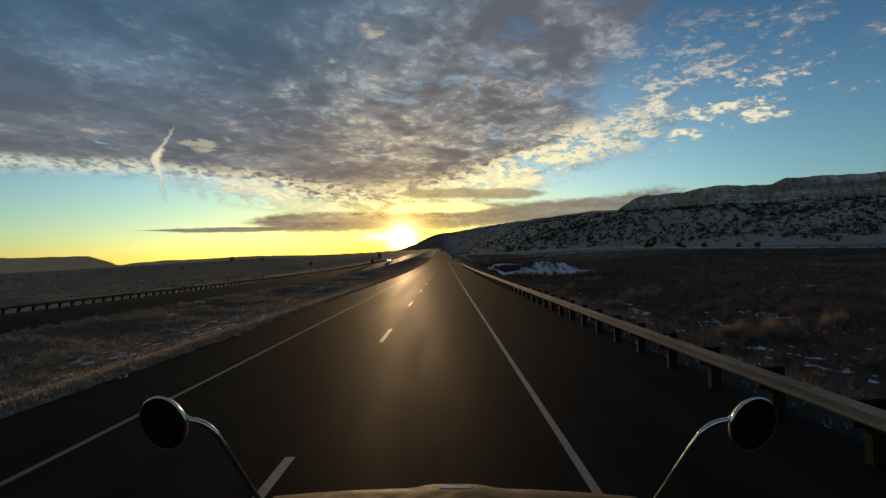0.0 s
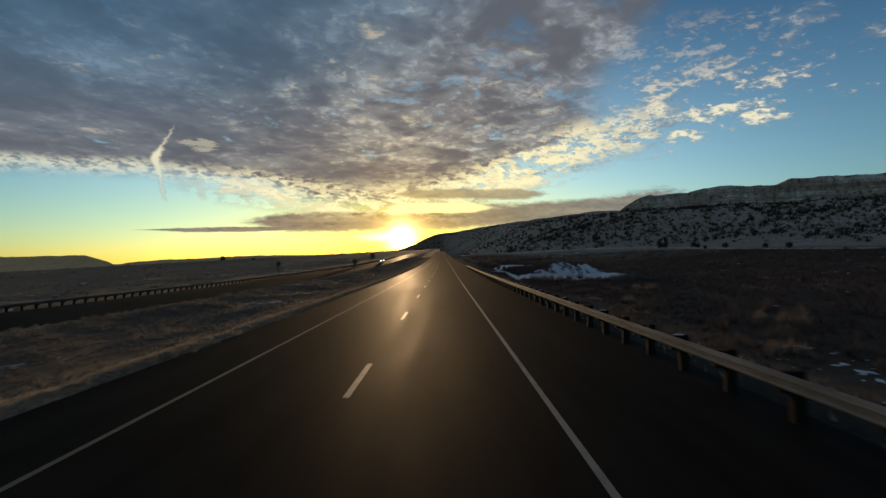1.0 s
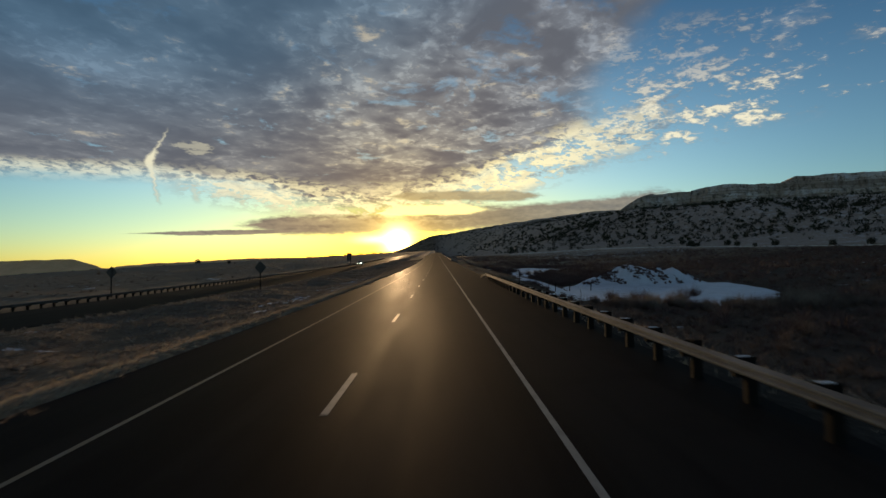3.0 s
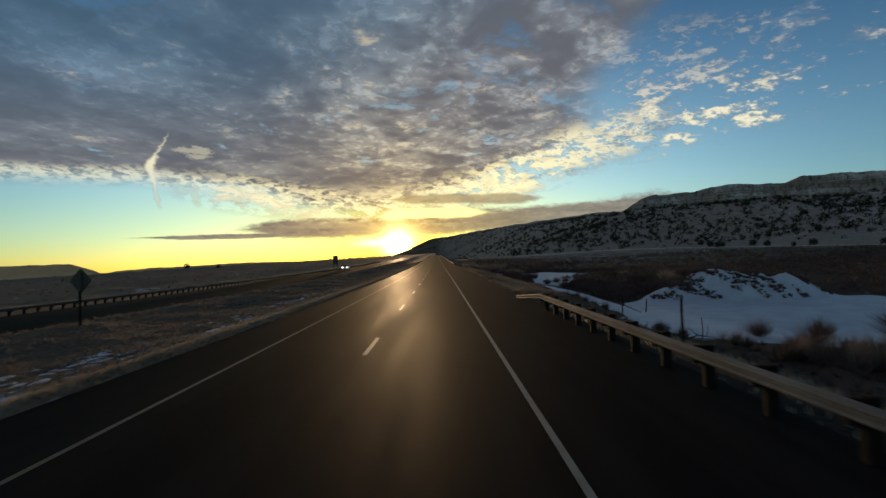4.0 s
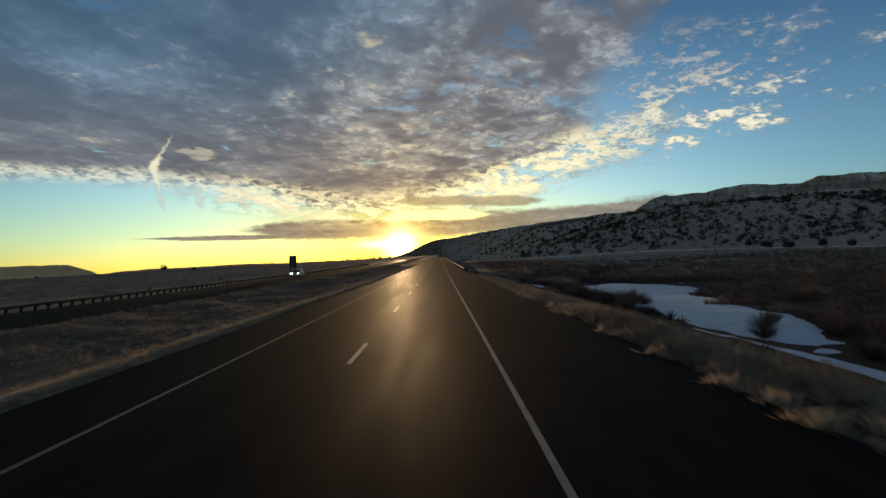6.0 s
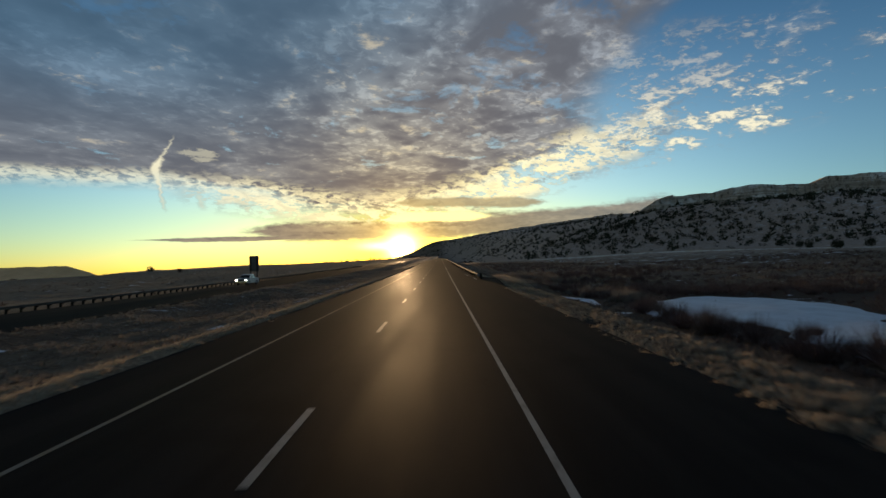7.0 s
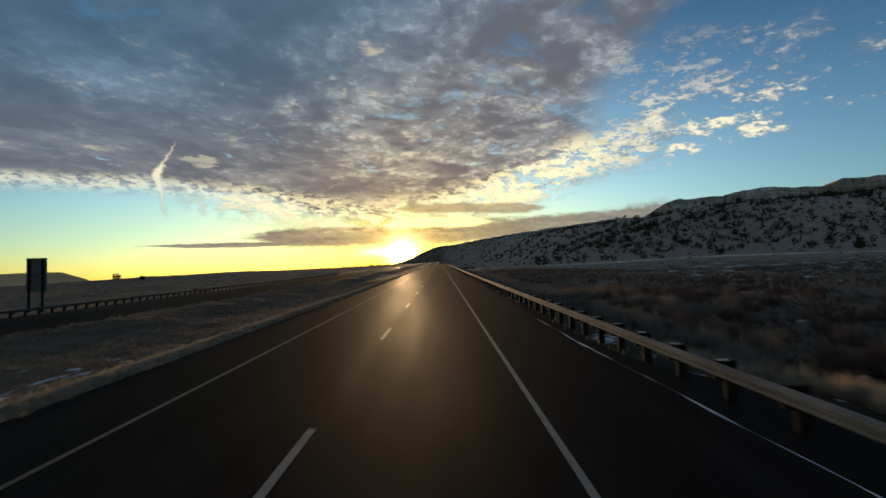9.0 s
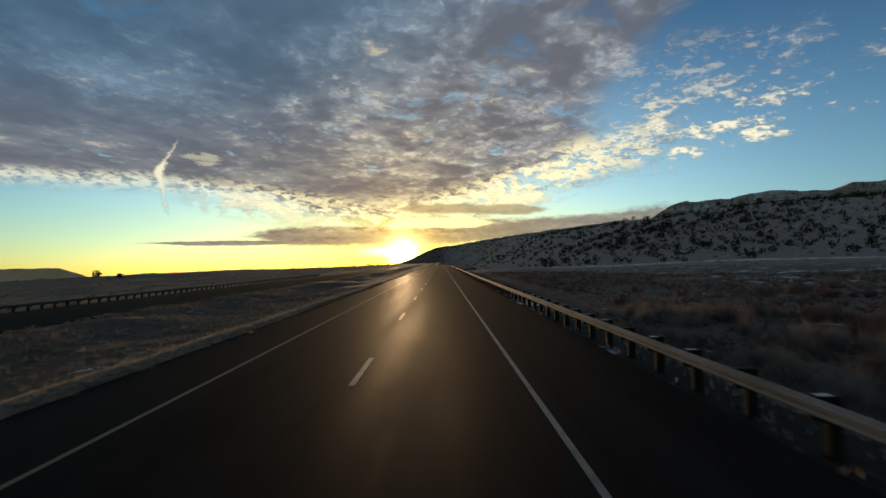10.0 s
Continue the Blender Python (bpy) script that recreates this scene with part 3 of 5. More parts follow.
def ribbon(name, us, heights, ys_, mat_, base=0.0, cross=CROSS, skirt=0.0, edge=None):
    """A strip along the highway through the offsets us, with a skirt down each side."""
    us = np.array(us, float)
    hs = np.array(heights, float) - cross * np.abs(us - base)
    if skirt:
        us, hs = np.concatenate([[us[0]], us, [us[-1]]]), np.concatenate([[hs[0] - skirt], hs, [hs[-1] - skirt]])
    co = np.array([(road_x(y) + u, y, road_z(y) + h) for y in ys_ for u, h in zip(us, hs)])
    n = len(us)
    if edge is not None:        # the right edge follows the shoulder
        for k, y in enumerate(ys_):
            e = float(edge(y))
            co[k * n + n - 2:k * n + n, 0] = road_x(y) + e
            co[k * n + n - 2:k * n + n, 2] = road_z(y) - cross * e + np.array([0, -skirt])
    i = np.arange((len(ys_) - 1) * n).reshape(-1, n)[:, :-1].ravel()
    return solid(name, co, np.stack([i, i + 1, i + n + 1, i + n], 1), mat_, False)


stations = np.concatenate([np.arange(-60, 500, 4.0), np.arange(500, 1600, 20.0)])
road = tagged(ribbon("road", [-5.75, -3.7, 0, 3.7, 6.75], [0, 0, 0, 0, 0], stations, ASPHALT, skirt=0.4, edge=shoulder),
              "dark two-lane asphalt carriageway with worn lane lines", "road", kind="structure")
for name, u, mat_, lab in (("edge_line", 3.66, WHITE, "worn white edge line"), ("yellow_line", -3.30, YELLOW, "faded yellow edge line")):
    tagged(ribbon(name, [u - 0.055, u + 0.055], [0.003, 0.003], stations, mat_), lab).parent = road
me_dash = None
for k in range(-1, 70):
    y0 = 3.53 + 12.19 * k
    if me_dash is None:
        co = np.array([(s * 0.065, d, h) for d in (0, 3.05) for s in (-1, 1) for h in (0.0, 0.002)])
        fs = np.array([(0, 1, 3, 2), (4, 6, 7, 5), (1, 5, 7, 3), (0, 4, 5, 1), (2, 3, 7, 6)])
        dash = solid("lane_dash", co, fs, WHITE, False)
        me_dash = dash.data
    else:
        dash = new("lane_dash", me_dash)
    dash.location = (road_x(y0), y0, road_z(y0) + 0.001)
    dash.rotation_euler = (math.atan2(road_z(y0 + 3) - road_z(y0), 3), 0, -math.atan2(road_x(y0 + 3) - road_x(y0), 3))
    dash.parent = road
other = tagged(ribbon("opposite_road", [-35.0, -29.5, -24.3], [-1.22, -1.10, -1.20], stations, OLD_ASPHALT, base=-29.5, skirt=0.4),
               "dark asphalt of the oncoming carriageway", "road", kind="structure")

# a thin line of old snow along the shoulder's joint, beside the second rail
ys_line = np.arange(281.0, 305.0, 0.2)
mid_u = np.interp(ys_line, [280, 288, 295, 305, 326], [6.80, 6.62, 6.42, 6.34, 6.30]) + 0.10 * rolling(ys_line, ys_line * 0, 2.2, 3)
half_u = np.clip(0.022 + 0.09 * rolling(ys_line, ys_line * 0 + 9, 0.9, 5) + 0.05 * rolling(ys_line, ys_line * 0 + 4, 4.0, 2), 0.003, 0.08) * (1 - 0.8 * smooth(ys_line, 296, 305))
co = np.array([(road_x(y) + m + k * h, y, road_z(y) - CROSS * m + (0.002 if k else 0.03 * min(1, h * 10))) for y, m, h in zip(ys_line, mid_u, half_u) for k in (-1, 0, 1)])
i = np.arange((len(ys_line) - 1) * 3).reshape(-1, 3)[:, :-1].ravel()
tagged(solid("snow_line", co, np.stack([i, i + 1, i + 4, i + 3], 1), SNOW), "thin broken line of old snow along the shoulder", "snow", kind="structure")

# the far dirt road along the foot of the hill
ys_far = np.arange(-240.0, 760.0, 8.0)
xf = 190 - 95 * smooth(ys_far, 470, 760) + 2 * rolling(ys_far, ys_far * 0, 60)
co = []
for y, x in zip(ys_far, xf):
    h = ground_z([x - 4, x, x + 4], [y, y, y])
    for d in (-3.4, 3.4):
        co.append((x + d, y, float(h.max()) + 0.25))
    for d in (4.2, -4.2):
        co.append((x + d, y, float(h.min()) - 1.0))
co = np.array(co)
fs = []
for i in range(len(ys_far) - 1):
    a = i * 4
    fs += [(a, a + 1, a + 5, a + 4), (a + 1, a + 2, a + 6, a + 5), (a + 3, a, a + 4, a + 7)]
tagged(solid("frontage_road", co, np.array(fs), GRAVEL, False), "pale dirt road dusted with snow below the hill", "road", kind="structure")


# ---- the mesa and the far ridges ----
def escarpment(name, rim, foot, cliff, seed, label, mat_, talus, steps=240, jag=10.0, back=700, corner=None):
    """A tableland: a broken cliff below a rim through points (x, y, z), talus below it, a flat top behind."""
    rim = np.array(rim, float)
    d = np.concatenate([[0], np.cumsum(np.hypot(*np.diff(rim[:, :2], axis=0).T))])
    s = np.linspace(0, d[-1], steps)
    px, py, pz = (np.interp(s, d, rim[:, i]) for i in range(3))
    tx, ty = np.gradient(px), np.gradient(py)
    ln = np.hypot(tx, ty)
    nx, ny = ty / ln, -tx / ln          # towards the viewer
    flip = np.where(py * ny + px * nx > 0, -1, 1)
    nx, ny = nx * flip, ny * flip
    q = 0 * s + seed * 311.0
    bays = jag * (rolling(s, q, 90, 1) * 2 + rolling(s, q + 50, 33, 2) + 0.5 * rolling(s, q + 90, 12, 3))
    pz = pz + 3.0 * np.round(rolling(s, q + 20, 45, 5) * 3) / 2 + 1.6 * rolling(s, q, 8, 6)
    prof = [(-back, -40 if back < 300 else -4, 0), (-back * 0.2, 2, 0), (-20, 1, .4), (-2, 0, 1), (0, -.04 * cliff, 1), (3, -.30 * cliff, 1), (9, -.34 * cliff, .9), (12, -.62 * cliff, .9),
            (22, -.68 * cliff, .8), (26, -cliff, .8)] + [(26 + (foot - 26) * f, f, 0.6 - 0.6 * f) for f in (.08, .2, .4, .7, 1.0)]
    rows_ = []
    # the tableland narrows to nothing at its free end
    room = np.full(steps, 1e9) if corner is None else np.clip((s - d[corner] - 15) * 1.5, 0.5, 1e9)
    for out, down, k in prof:
        if out > 26:        # talus that eases down into the ground
            ex, ey = px + nx * (out + bays * k), py + ny * (out + bays * k)
            top, low = pz - cliff, ground_z(ex, ey) - 6
            ez = top + (low - top) * (1 - (1 - down) ** 1.7) + rolling(s, q + out * 3, 40, 4) * 8 * (1 - down)
            rows_.append(np.stack([ex, ey, ez], 1))
            continue
        n1 = rolling(s, q + out * 3, 40, 4) * 8 * (k if out > 20 else 0)
        out = np.maximum(out, -room)
        rows_.append(np.stack([px + nx * (out + bays * k), py + ny * (out + bays * k), pz + down + n1 + (rolling(s, q + out, 14, 2) * 5 if down < -0.1 * cliff and down > -0.9 * cliff else 0)], 1))
    hill = new(name)
    hill.location = (float(px[steps // 2]), float(py[steps // 2]), 0)
    for piece, lo, hi, m in (("tabletop", 0, 4, talus), ("cliff", 3, 10, mat_), ("talus_slope", 9, len(prof), talus)):
        co = np.stack(rows_[lo:hi], 0).reshape(-1, 3) - np.array(hill.location)
        i = np.arange((hi - lo - 1) * steps).reshape(-1, steps)[:, :-1].ravel()
        ob = solid(piece, co, np.stack([i, i + 1, i + steps + 1, i + steps], 1), m, piece != "cliff")
        ob.parent = hill
    wooded[name] = np.stack(rows_[9:], 0)
    return tagged(hill, label, "mesa" if cliff > 13 else "hill")


wooded = {}
escarpment("mesa", [(470, 2290, 70), (560, 2160, 105), (630, 2070, 140), (682, 2015, 168), (706, 1990, 190), (740, 1962, 212), (775, 1950, 223), (930, 1965, 234), (1010, 1900, 246), (1235, 1893, 250), (1262, 1876, 268), (1500, 1800, 270),
                    (2300, 1500, 266), (2900, 1000, 262)], 420, 84, 1, "pale banded sandstone mesa with snow on its ledges", CLIFF, SOIL, 420, jag=16.0, corner=6)
escarpment("far_ridge", [(-420, 3900, 50), (-345, 3850, 40), (-250, 3750, 70), (-170, 3650, 120), (-70, 3560, 160), (47, 3450, 168), (361, 2900, 190), (567, 2400, 190), (660, 2150, 185), (710, 2040, 172)],
           380, 12, 2, "long dark wooded ridge under the setting sun", SOIL, SOIL, 300, 6.0)
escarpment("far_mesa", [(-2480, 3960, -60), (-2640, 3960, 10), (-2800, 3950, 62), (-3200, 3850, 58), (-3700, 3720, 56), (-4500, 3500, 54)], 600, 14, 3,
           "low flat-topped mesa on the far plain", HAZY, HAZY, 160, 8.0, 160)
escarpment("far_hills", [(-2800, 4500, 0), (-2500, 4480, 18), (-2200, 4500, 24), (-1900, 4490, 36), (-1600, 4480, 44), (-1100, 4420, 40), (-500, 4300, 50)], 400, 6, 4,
           "low hills along the horizon, tinted with haze", HAZY, HAZY, 120, 8.0, 160)


# ---- guard rails ----
W_BEAM = [(0.0, 0.0), (0.02, 0.02), (0.075, 0.055), (0.08, 0.085), (0.075, 0.11), (0.015, 0.145), (0.015, 0.17), (0.075, 0.205), (0.08, 0.23), (0.075, 0.26), (0.02, 0.29), (0.0, 0.31)]


def rail_mesh(side, steel):
    """One W-beam panel along +y, its face towards side times x, 3 mm and more of steel thick."""
    ring = [(side * d, h) for d, h in W_BEAM] + [(side * (d - 0.012), h) for d, h in W_BEAM[::-1]]
    co = np.array([(d, y, h) for y in (0, 3.85) for d, h in ring]) * np.array([1, 1, 0.82])
    n = len(ring)
    fs = np.array([(i, (i + 1) % n, n + (i + 1) % n, n + i) for i in range(n)])
    return solid("beam", co, fs, steel, False)


def box_bm(x0, x1, y0, y1, z0, z1, bevel=0.0):
    bm = bmesh.new()
    bmesh.ops.create_cube(bm, size=1)
    for v in bm.verts:
        v.co = ((x0 + x1) / 2 + v.co.x * (x1 - x0), (y0 + y1) / 2 + v.co.y * (y1 - y0), (z0 + z1) / 2 + v.co.z * (z1 - z0))
    if bevel:
        bmesh.ops.bevel(bm, geom=bm.edges[:], offset=bevel, segments=1, affect="EDGES")
    return bm


def guard_rail(u, y0, y1, side, label, surface, steel, head_at_start=False, drop_at_end=False, tall=0.752, spacing=1.905):
    """A W-beam rail beside a road: panels, posts and spacer blocks, each a part. side: where its face looks."""
    rail = new("guard_rail")
    rail.location = (float(road_x(y0)) + u, y0, surface(u, y0))
    first = Vector(rail.location)
    proto = rail_mesh(side, steel)
    post_me = bpy.data.meshes.new("post")
    bm = box_bm(-0.10, 0.10, -0.075, 0.075, -0.9, tall, 0.012)
    bm.to_mesh(post_me), bm.free()
    block_me = bpy.data.meshes.new("spacer_block")
    bm = box_bm(-0.10, 0.10, -0.07, 0.07, 0.40, tall - 0.003, 0.012)
    bm.to_mesh(block_me), bm.free()
    cap_me = bpy.data.meshes.new("snow_cap")
    bm = box_bm(-0.13, 0.10, -0.05, 0.04, 0.0, 0.014, 0.006)
    bm.to_mesh(cap_me), bm.free()
    cap_me.materials.append(SNOW)
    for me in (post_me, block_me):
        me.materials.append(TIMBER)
    rng = random.Random(int(y0 * 7 + u))

    def put(ob, u_, y, z, rot):
        ob.parent = rail
        ob.location = Vector((float(road_x(y)) + u_, y, z)) - first
        ob.rotation_euler = rot

    n = int((y1 - y0) / 3.81)
    for i in range(n):
        y = y0 + i * 3.81
        ob = proto if i == 0 else new("beam", proto.data)
        a, b = surface(u, y), surface(u, y + 3.81)
        la, lb = 0.495, 0.495
        if drop_at_end and i >= n - 2:
            la, lb = ((0.495, 0.2), (0.2, -0.12))[i - (n - 2)]
        yaw = -math.atan2(road_x(y + 3.81) - road_x(y), 3.81)
        put(ob, u, y, a + la, (math.atan2(b + lb - a - la, 3.81), 0, yaw))
    for i in range(int(n * 3.81 / spacing) + 1):
        y = y0 + i * spacing
        if drop_at_end and y > y1 - 6:
            continue
        z = surface(u, y)
        tilt = (rng.uniform(-.02, .02), rng.uniform(-.02, .02), 0)
        put(new("post", post_me), u - side * 0.33, y, z, tilt)
        put(new("spacer_block", block_me), u - side * 0.115, y, z, (0, 0, 0))
        if side < 0 and (60 < y < 124 or y > 284 or 24 < y < 60 and i % 3 == 0) and y < 420 and rng.random() < 0.75:
            put(new("snow_cap", cap_me), u - side * 0.22, y, z + tall + 0.001, tilt)
    if head_at_start:
        bm = box_bm(-0.20, 0.12, -0.38, 0.0, 0.42, 0.82, 0.03)
        head = part("terminal_head", bm, GALVANISED, rail, "dull steel boxy impact head")
        head.location = Vector((float(road_x(y0)) + u, y0, surface(u, y0))) - first
    return tagged(rail, label, "guard rail", "highway guard rails")


def near_side(u, y):
    return float(road_z(y)) - 0.18


def first_side(u, y):
    return float(road_z(y)) - 0.075


def far_side(u, y):
    return float(road_z(y)) - 1.55


guard_rail(7.05, -26.0, 157.0, -1, "galvanised W-beam guard rail on dark timber posts, its end turned down", first_side, GALVANISED, drop_at_end=True)
guard_rail(7.05, 281.0, 560.0, -1, "galvanised W-beam guard rail on timber posts with a boxy end head", near_side, GALVANISED, head_at_start=True)
guard_rail(-36.2, -26.0, 470.0, 1, "dark guard rail along the oncoming carriageway", far_side, SILHOUETTE_STEEL, tall=0.73, spacing=1.63)


# ---- signs ----
DARK_ALU = plain_material("sign_back", (0.045, 0.043, 0.040), (0.075, 0.07, 0.066), 4.0, 0.7, 0.0, 0.1)
POST_STEEL = plain_material("post_steel", (0.075, 0.073, 0.07), (0.12, 0.116, 0.11), 5.0, 0.75, 0.0, 0.1)


def board(name, outline, y, depth, parent, mat_, label=""):
    bm = bmesh.new()
    f = bm.faces.new([bm.verts.new((x, y, z)) for x, z in outline])
    r = bmesh.ops.extrude_face_region(bm, geom=[f])
    bmesh.ops.translate(bm, verts=[v for v in r["geom"] if isinstance(v, bmesh.types.BMVert)], vec=(0, depth, 0))
    bmesh.ops.recalc_face_normals(bm, faces=bm.faces[:])
    return part(name, bm, mat_, parent, label)


def big_sign(x, y):
    z = float(ground_z(x, y))
    s = new("road_sign")
    s.location = (x, y, z)
    board("panel", [(-1.05, 2.05), (1.05, 2.05), (1.05, 5.55), (-1.05, 5.55)], 0.09, 0.05, s, POST_STEEL, "blank grey back of the panel")
    for px in (-0.7, 0.7):
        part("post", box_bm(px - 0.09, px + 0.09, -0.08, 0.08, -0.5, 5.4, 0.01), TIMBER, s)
    for h in (2.5, 3.8, 5.1):
        part("brace", box_bm(-1.0, 1.0, 0.03, 0.09, h - 0.05, h + 0.05, 0.01), DARK_ALU, s)
    return tagged(s, "large upright road sign seen from its dark back on two posts", "road sign")


def diamond_sign(x, y, top):
    z = float(ground_z(x, y))
    s = new("warning_sign")
    s.matrix_world = pose(x, y, z, 0, 0, -9)
    r, c = 0.80, top - z - 0.80
    cut_ = 0.07         # rounded corners
    board("panel", [(-cut_, c - r + cut_), (cut_, c - r + cut_), (r - cut_, c - cut_), (r - cut_, c + cut_), (cut_, c + r - cut_), (-cut_, c + r - cut_), (cut_ - r, c + cut_), (cut_ - r, c - cut_)],
          0.065, 0.02, s, DARK_ALU, "dark back of a diamond panel")
    part("post", box_bm(-0.05, 0.05, -0.05, 0.06, -0.5, c - 0.62, 0.008), TIMBER, s)
    part("back_channel", box_bm(-0.11, 0.11, -0.05, 0.064, c - 0.64, c + 0.5, 0.008), DARK_ALU, s, "dull steel channel behind the panel")
    for h in (-0.35, 0.35):
        part("brace", box_bm(-0.33, 0.33, 0.0, 0.0645, c + h - 0.03, c + h + 0.03, 0.006), DARK_ALU, s)
    return tagged(s, "diamond warning sign seen from behind on a steel post", "road sign", "warning signs")


big_sign(-40.8, 331.0)
diamond_sign(-39.6, 157.0, 2.1)
diamond_sign(-20.3, 155.5, 2.35)


# ---- wire fence on the snow ----
def wire_fence(points):
    fence = new("wire_fence")
    tops = []
    fence.location = (*points[0], float(ground_z(*points[0])))
    o = Vector(fence.location)
    rng = random.Random(5)
    for x, y in points:
        z = float(ground_z(x, y))
        bm = bmesh.new()
        bmesh.ops.create_cone(bm, cap_ends=True, segments=7, radius1=0.075, radius2=0.06, depth=1.9)
        p = part("post", bm, TIMBER, fence)
        p.location = Vector((x, y, z + 0.55)) - o
        p.rotation_euler = (rng.uniform(-.07, .07), rng.uniform(-.07, .07), 0)
        tops.append(Vector((x, y, z)) - o)
    for h in (0.45, 0.8, 1.15, 1.4):
        cu = bpy.data.curves.new("wire", "CURVE")
        cu.dimensions, cu.bevel_depth, cu.bevel_resolution = "3D", 0.003, 0
        sp = cu.splines.new("POLY")
        sp.points.add(len(tops) - 1)
        for q, v in zip(sp.points, tops):
            q.co = (v.x, v.y, v.z + h, 1)
        ob = new("wire", cu)
        cu.materials.append(GALVANISED)
        ob.parent = fence
    return tagged(fence, "old wire fence with wooden posts standing in snow", "fence")


wire_fence([(21.0, 177.2), (23.2, 176.5), (26.5, 175.8)])


# ---- a delineator behind the rail ----
def delineator(u, y, top):
    d = new("delineator_post")
    x, z = float(road_x(y)) + u, float(ground_z(float(road_x(y)) + u, y))
    d.location = (x, y, z)
    part("post", box_bm(-0.032, 0.032, -0.02, 0.02, -0.4, top - z, 0.006), TIMBER, d, "thin dark steel post")
    part("reflector", box_bm(-0.04, 0.04, -0.032, -0.021, top - z - 0.12, top - z - 0.02, 0.004), DARK_ALU, d)
    return tagged(d, "thin dark delineator post behind the guard rail", "roadside post")


delineator(9.1, 138.7, float(road_z(138.7)) + 1.3)


# ---- a dead branch stuck in the snow ----
def dead_branch(x, y):
    b = new("dead_branch")
    b.location = (x, y, float(ground_z(x, y)) + 0.05)
    for pts, r in (([(0, 0, -0.2), (0.05, 0, 0.7), (0.0, 0.05, 1.5)], 0.045), ([(-1.1, 0.1, 0.0), (-0.3, 0, 0.25), (0.5, 0.1, 0.12), (1.2, 0.2, -0.1)], 0.06),
                   ([(-0.3, 0, 0.25), (-0.7, 0.2, 0.6), (-0.9, 0.2, 0.75)], 0.03), ([(0.3, 0.05, 0.2), (0.5, 0.1, 0.6), (0.45, 0.1, 0.9)], 0.025)):
        cu = bpy.data.curves.new("limb", "CURVE")
        cu.dimensions, cu.bevel_depth, cu.bevel_resolution, cu.use_fill_caps = "3D", r, 2, True
        sp = cu.splines.new("POLY")
        sp.points.add(len(pts) - 1)
        for i, (q, v) in enumerate(zip(sp.points, pts)):
            q.co, q.radius = (*v, 1), 1.0 - 0.25 * i
        cu.materials.append(BARK)
        ob = new("limb", cu)
        ob.parent = b
    return tagged(b, "dead grey branch lying in the snow", "branch")


dead_branch(20.4, 159.8)


# ---- plants ----
RNG = np.random.RandomState(11)


def scatter(n, x0, x1, y0, y1):
    return RNG.uniform(x0, x1, n), RNG.uniform(y0, y1, n)


def twigs(px, py, pz, size, height, per, width, up=0.6, lean=1.0):
    """Triangles that fan out of each plant's foot: thin stems with an uneven outline."""
    n = len(px)
    k = n * per
    idx = np.repeat(np.arange(n), per)
    a = RNG.uniform(0, 2 * np.pi, k)
    r = RNG.uniform(0, 1, k) ** 0.5 * lean
    h = (1 - up * r ** 2) * RNG.uniform(0.55, 1.05, k)
    s, hh = size[idx], height[idx]
    lump = 1 + 0.35 * np.sin(a * 3 + idx * 1.7)
    tip = np.stack([px[idx] + np.cos(a) * r * s * lump, py[idx] + np.sin(a) * r * s * lump, pz[idx] + h * hh], 1)
    inner = RNG.uniform(0.0, 0.55, k)
    root = np.stack([px[idx] + np.cos(a) * r * s * inner, py[idx] + np.sin(a) * r * s * inner, pz[idx] - 0.03 + h * hh * inner * 0.7], 1)
    w = width * (0.6 + 0.8 * RNG.rand(k)) * (0.5 + 0.5 * s / max(s.mean(), 1e-3))
    b = RNG.uniform(0, 2 * np.pi, k)
    side = np.stack([np.cos(b) * w, np.sin(b) * w, RNG.uniform(-.5, .5, k) * w], 1)
    co = np.stack([root - side, root + side, tip], 1).reshape(-1, 3)
    return co, np.arange(3 * k).reshape(-1, 3)


def leaves(px, py, pz, size, height, per, leaf):
    """Small tilted triangles that fill each crown unevenly."""
    n = len(px)
    k = n * per
    idx = np.repeat(np.arange(n), per)
    v = RNG.normal(size=(k, 3))
    v /= np.linalg.norm(v, axis=1)[:, None]
    r = RNG.uniform(0.25, 1.0, k) ** 0.6
    lump = 1 + 0.3 * np.sin(v[:, 0] * 5 + idx) * np.cos(v[:, 1] * 4 + idx * 2.3)
    c = np.stack([px[idx] + v[:, 0] * r * size[idx] * lump, py[idx] + v[:, 1] * r * size[idx] * lump,
                  pz[idx] + height[idx] * (0.48 + 0.5 * v[:, 2] * r * lump)], 1)
    l = leaf * size[idx] * RNG.uniform(0.6, 1.4, k)
    tri = RNG.normal(size=(k, 3, 3)) * l[:, None, None]
    return (c[:, None, :] + tri).reshape(-1, 3), np.arange(3 * k).reshape(-1, 3)


def stuff(name, made, mat_, label, category):
    co = np.concatenate([m[0] for m in made])
    fs, at = [], 0
    for m in made:
        fs.append(m[1] + at)
        at += len(m[0])
    return tagged(solid(name, co, np.concatenate(fs), mat_, False), label, category, kind="stuff")


def bare_strip(x, y):
    """Gravel without grass beside the shoulder, ahead of the second rail."""
    return (x > road_x(y)) & (x - road_x(y) < np.interp(y, [248, 260, 271, 278, 286, 292, 296], [0, 8.5, 8.8, 9.4, 10.2, 9.0, 0]))


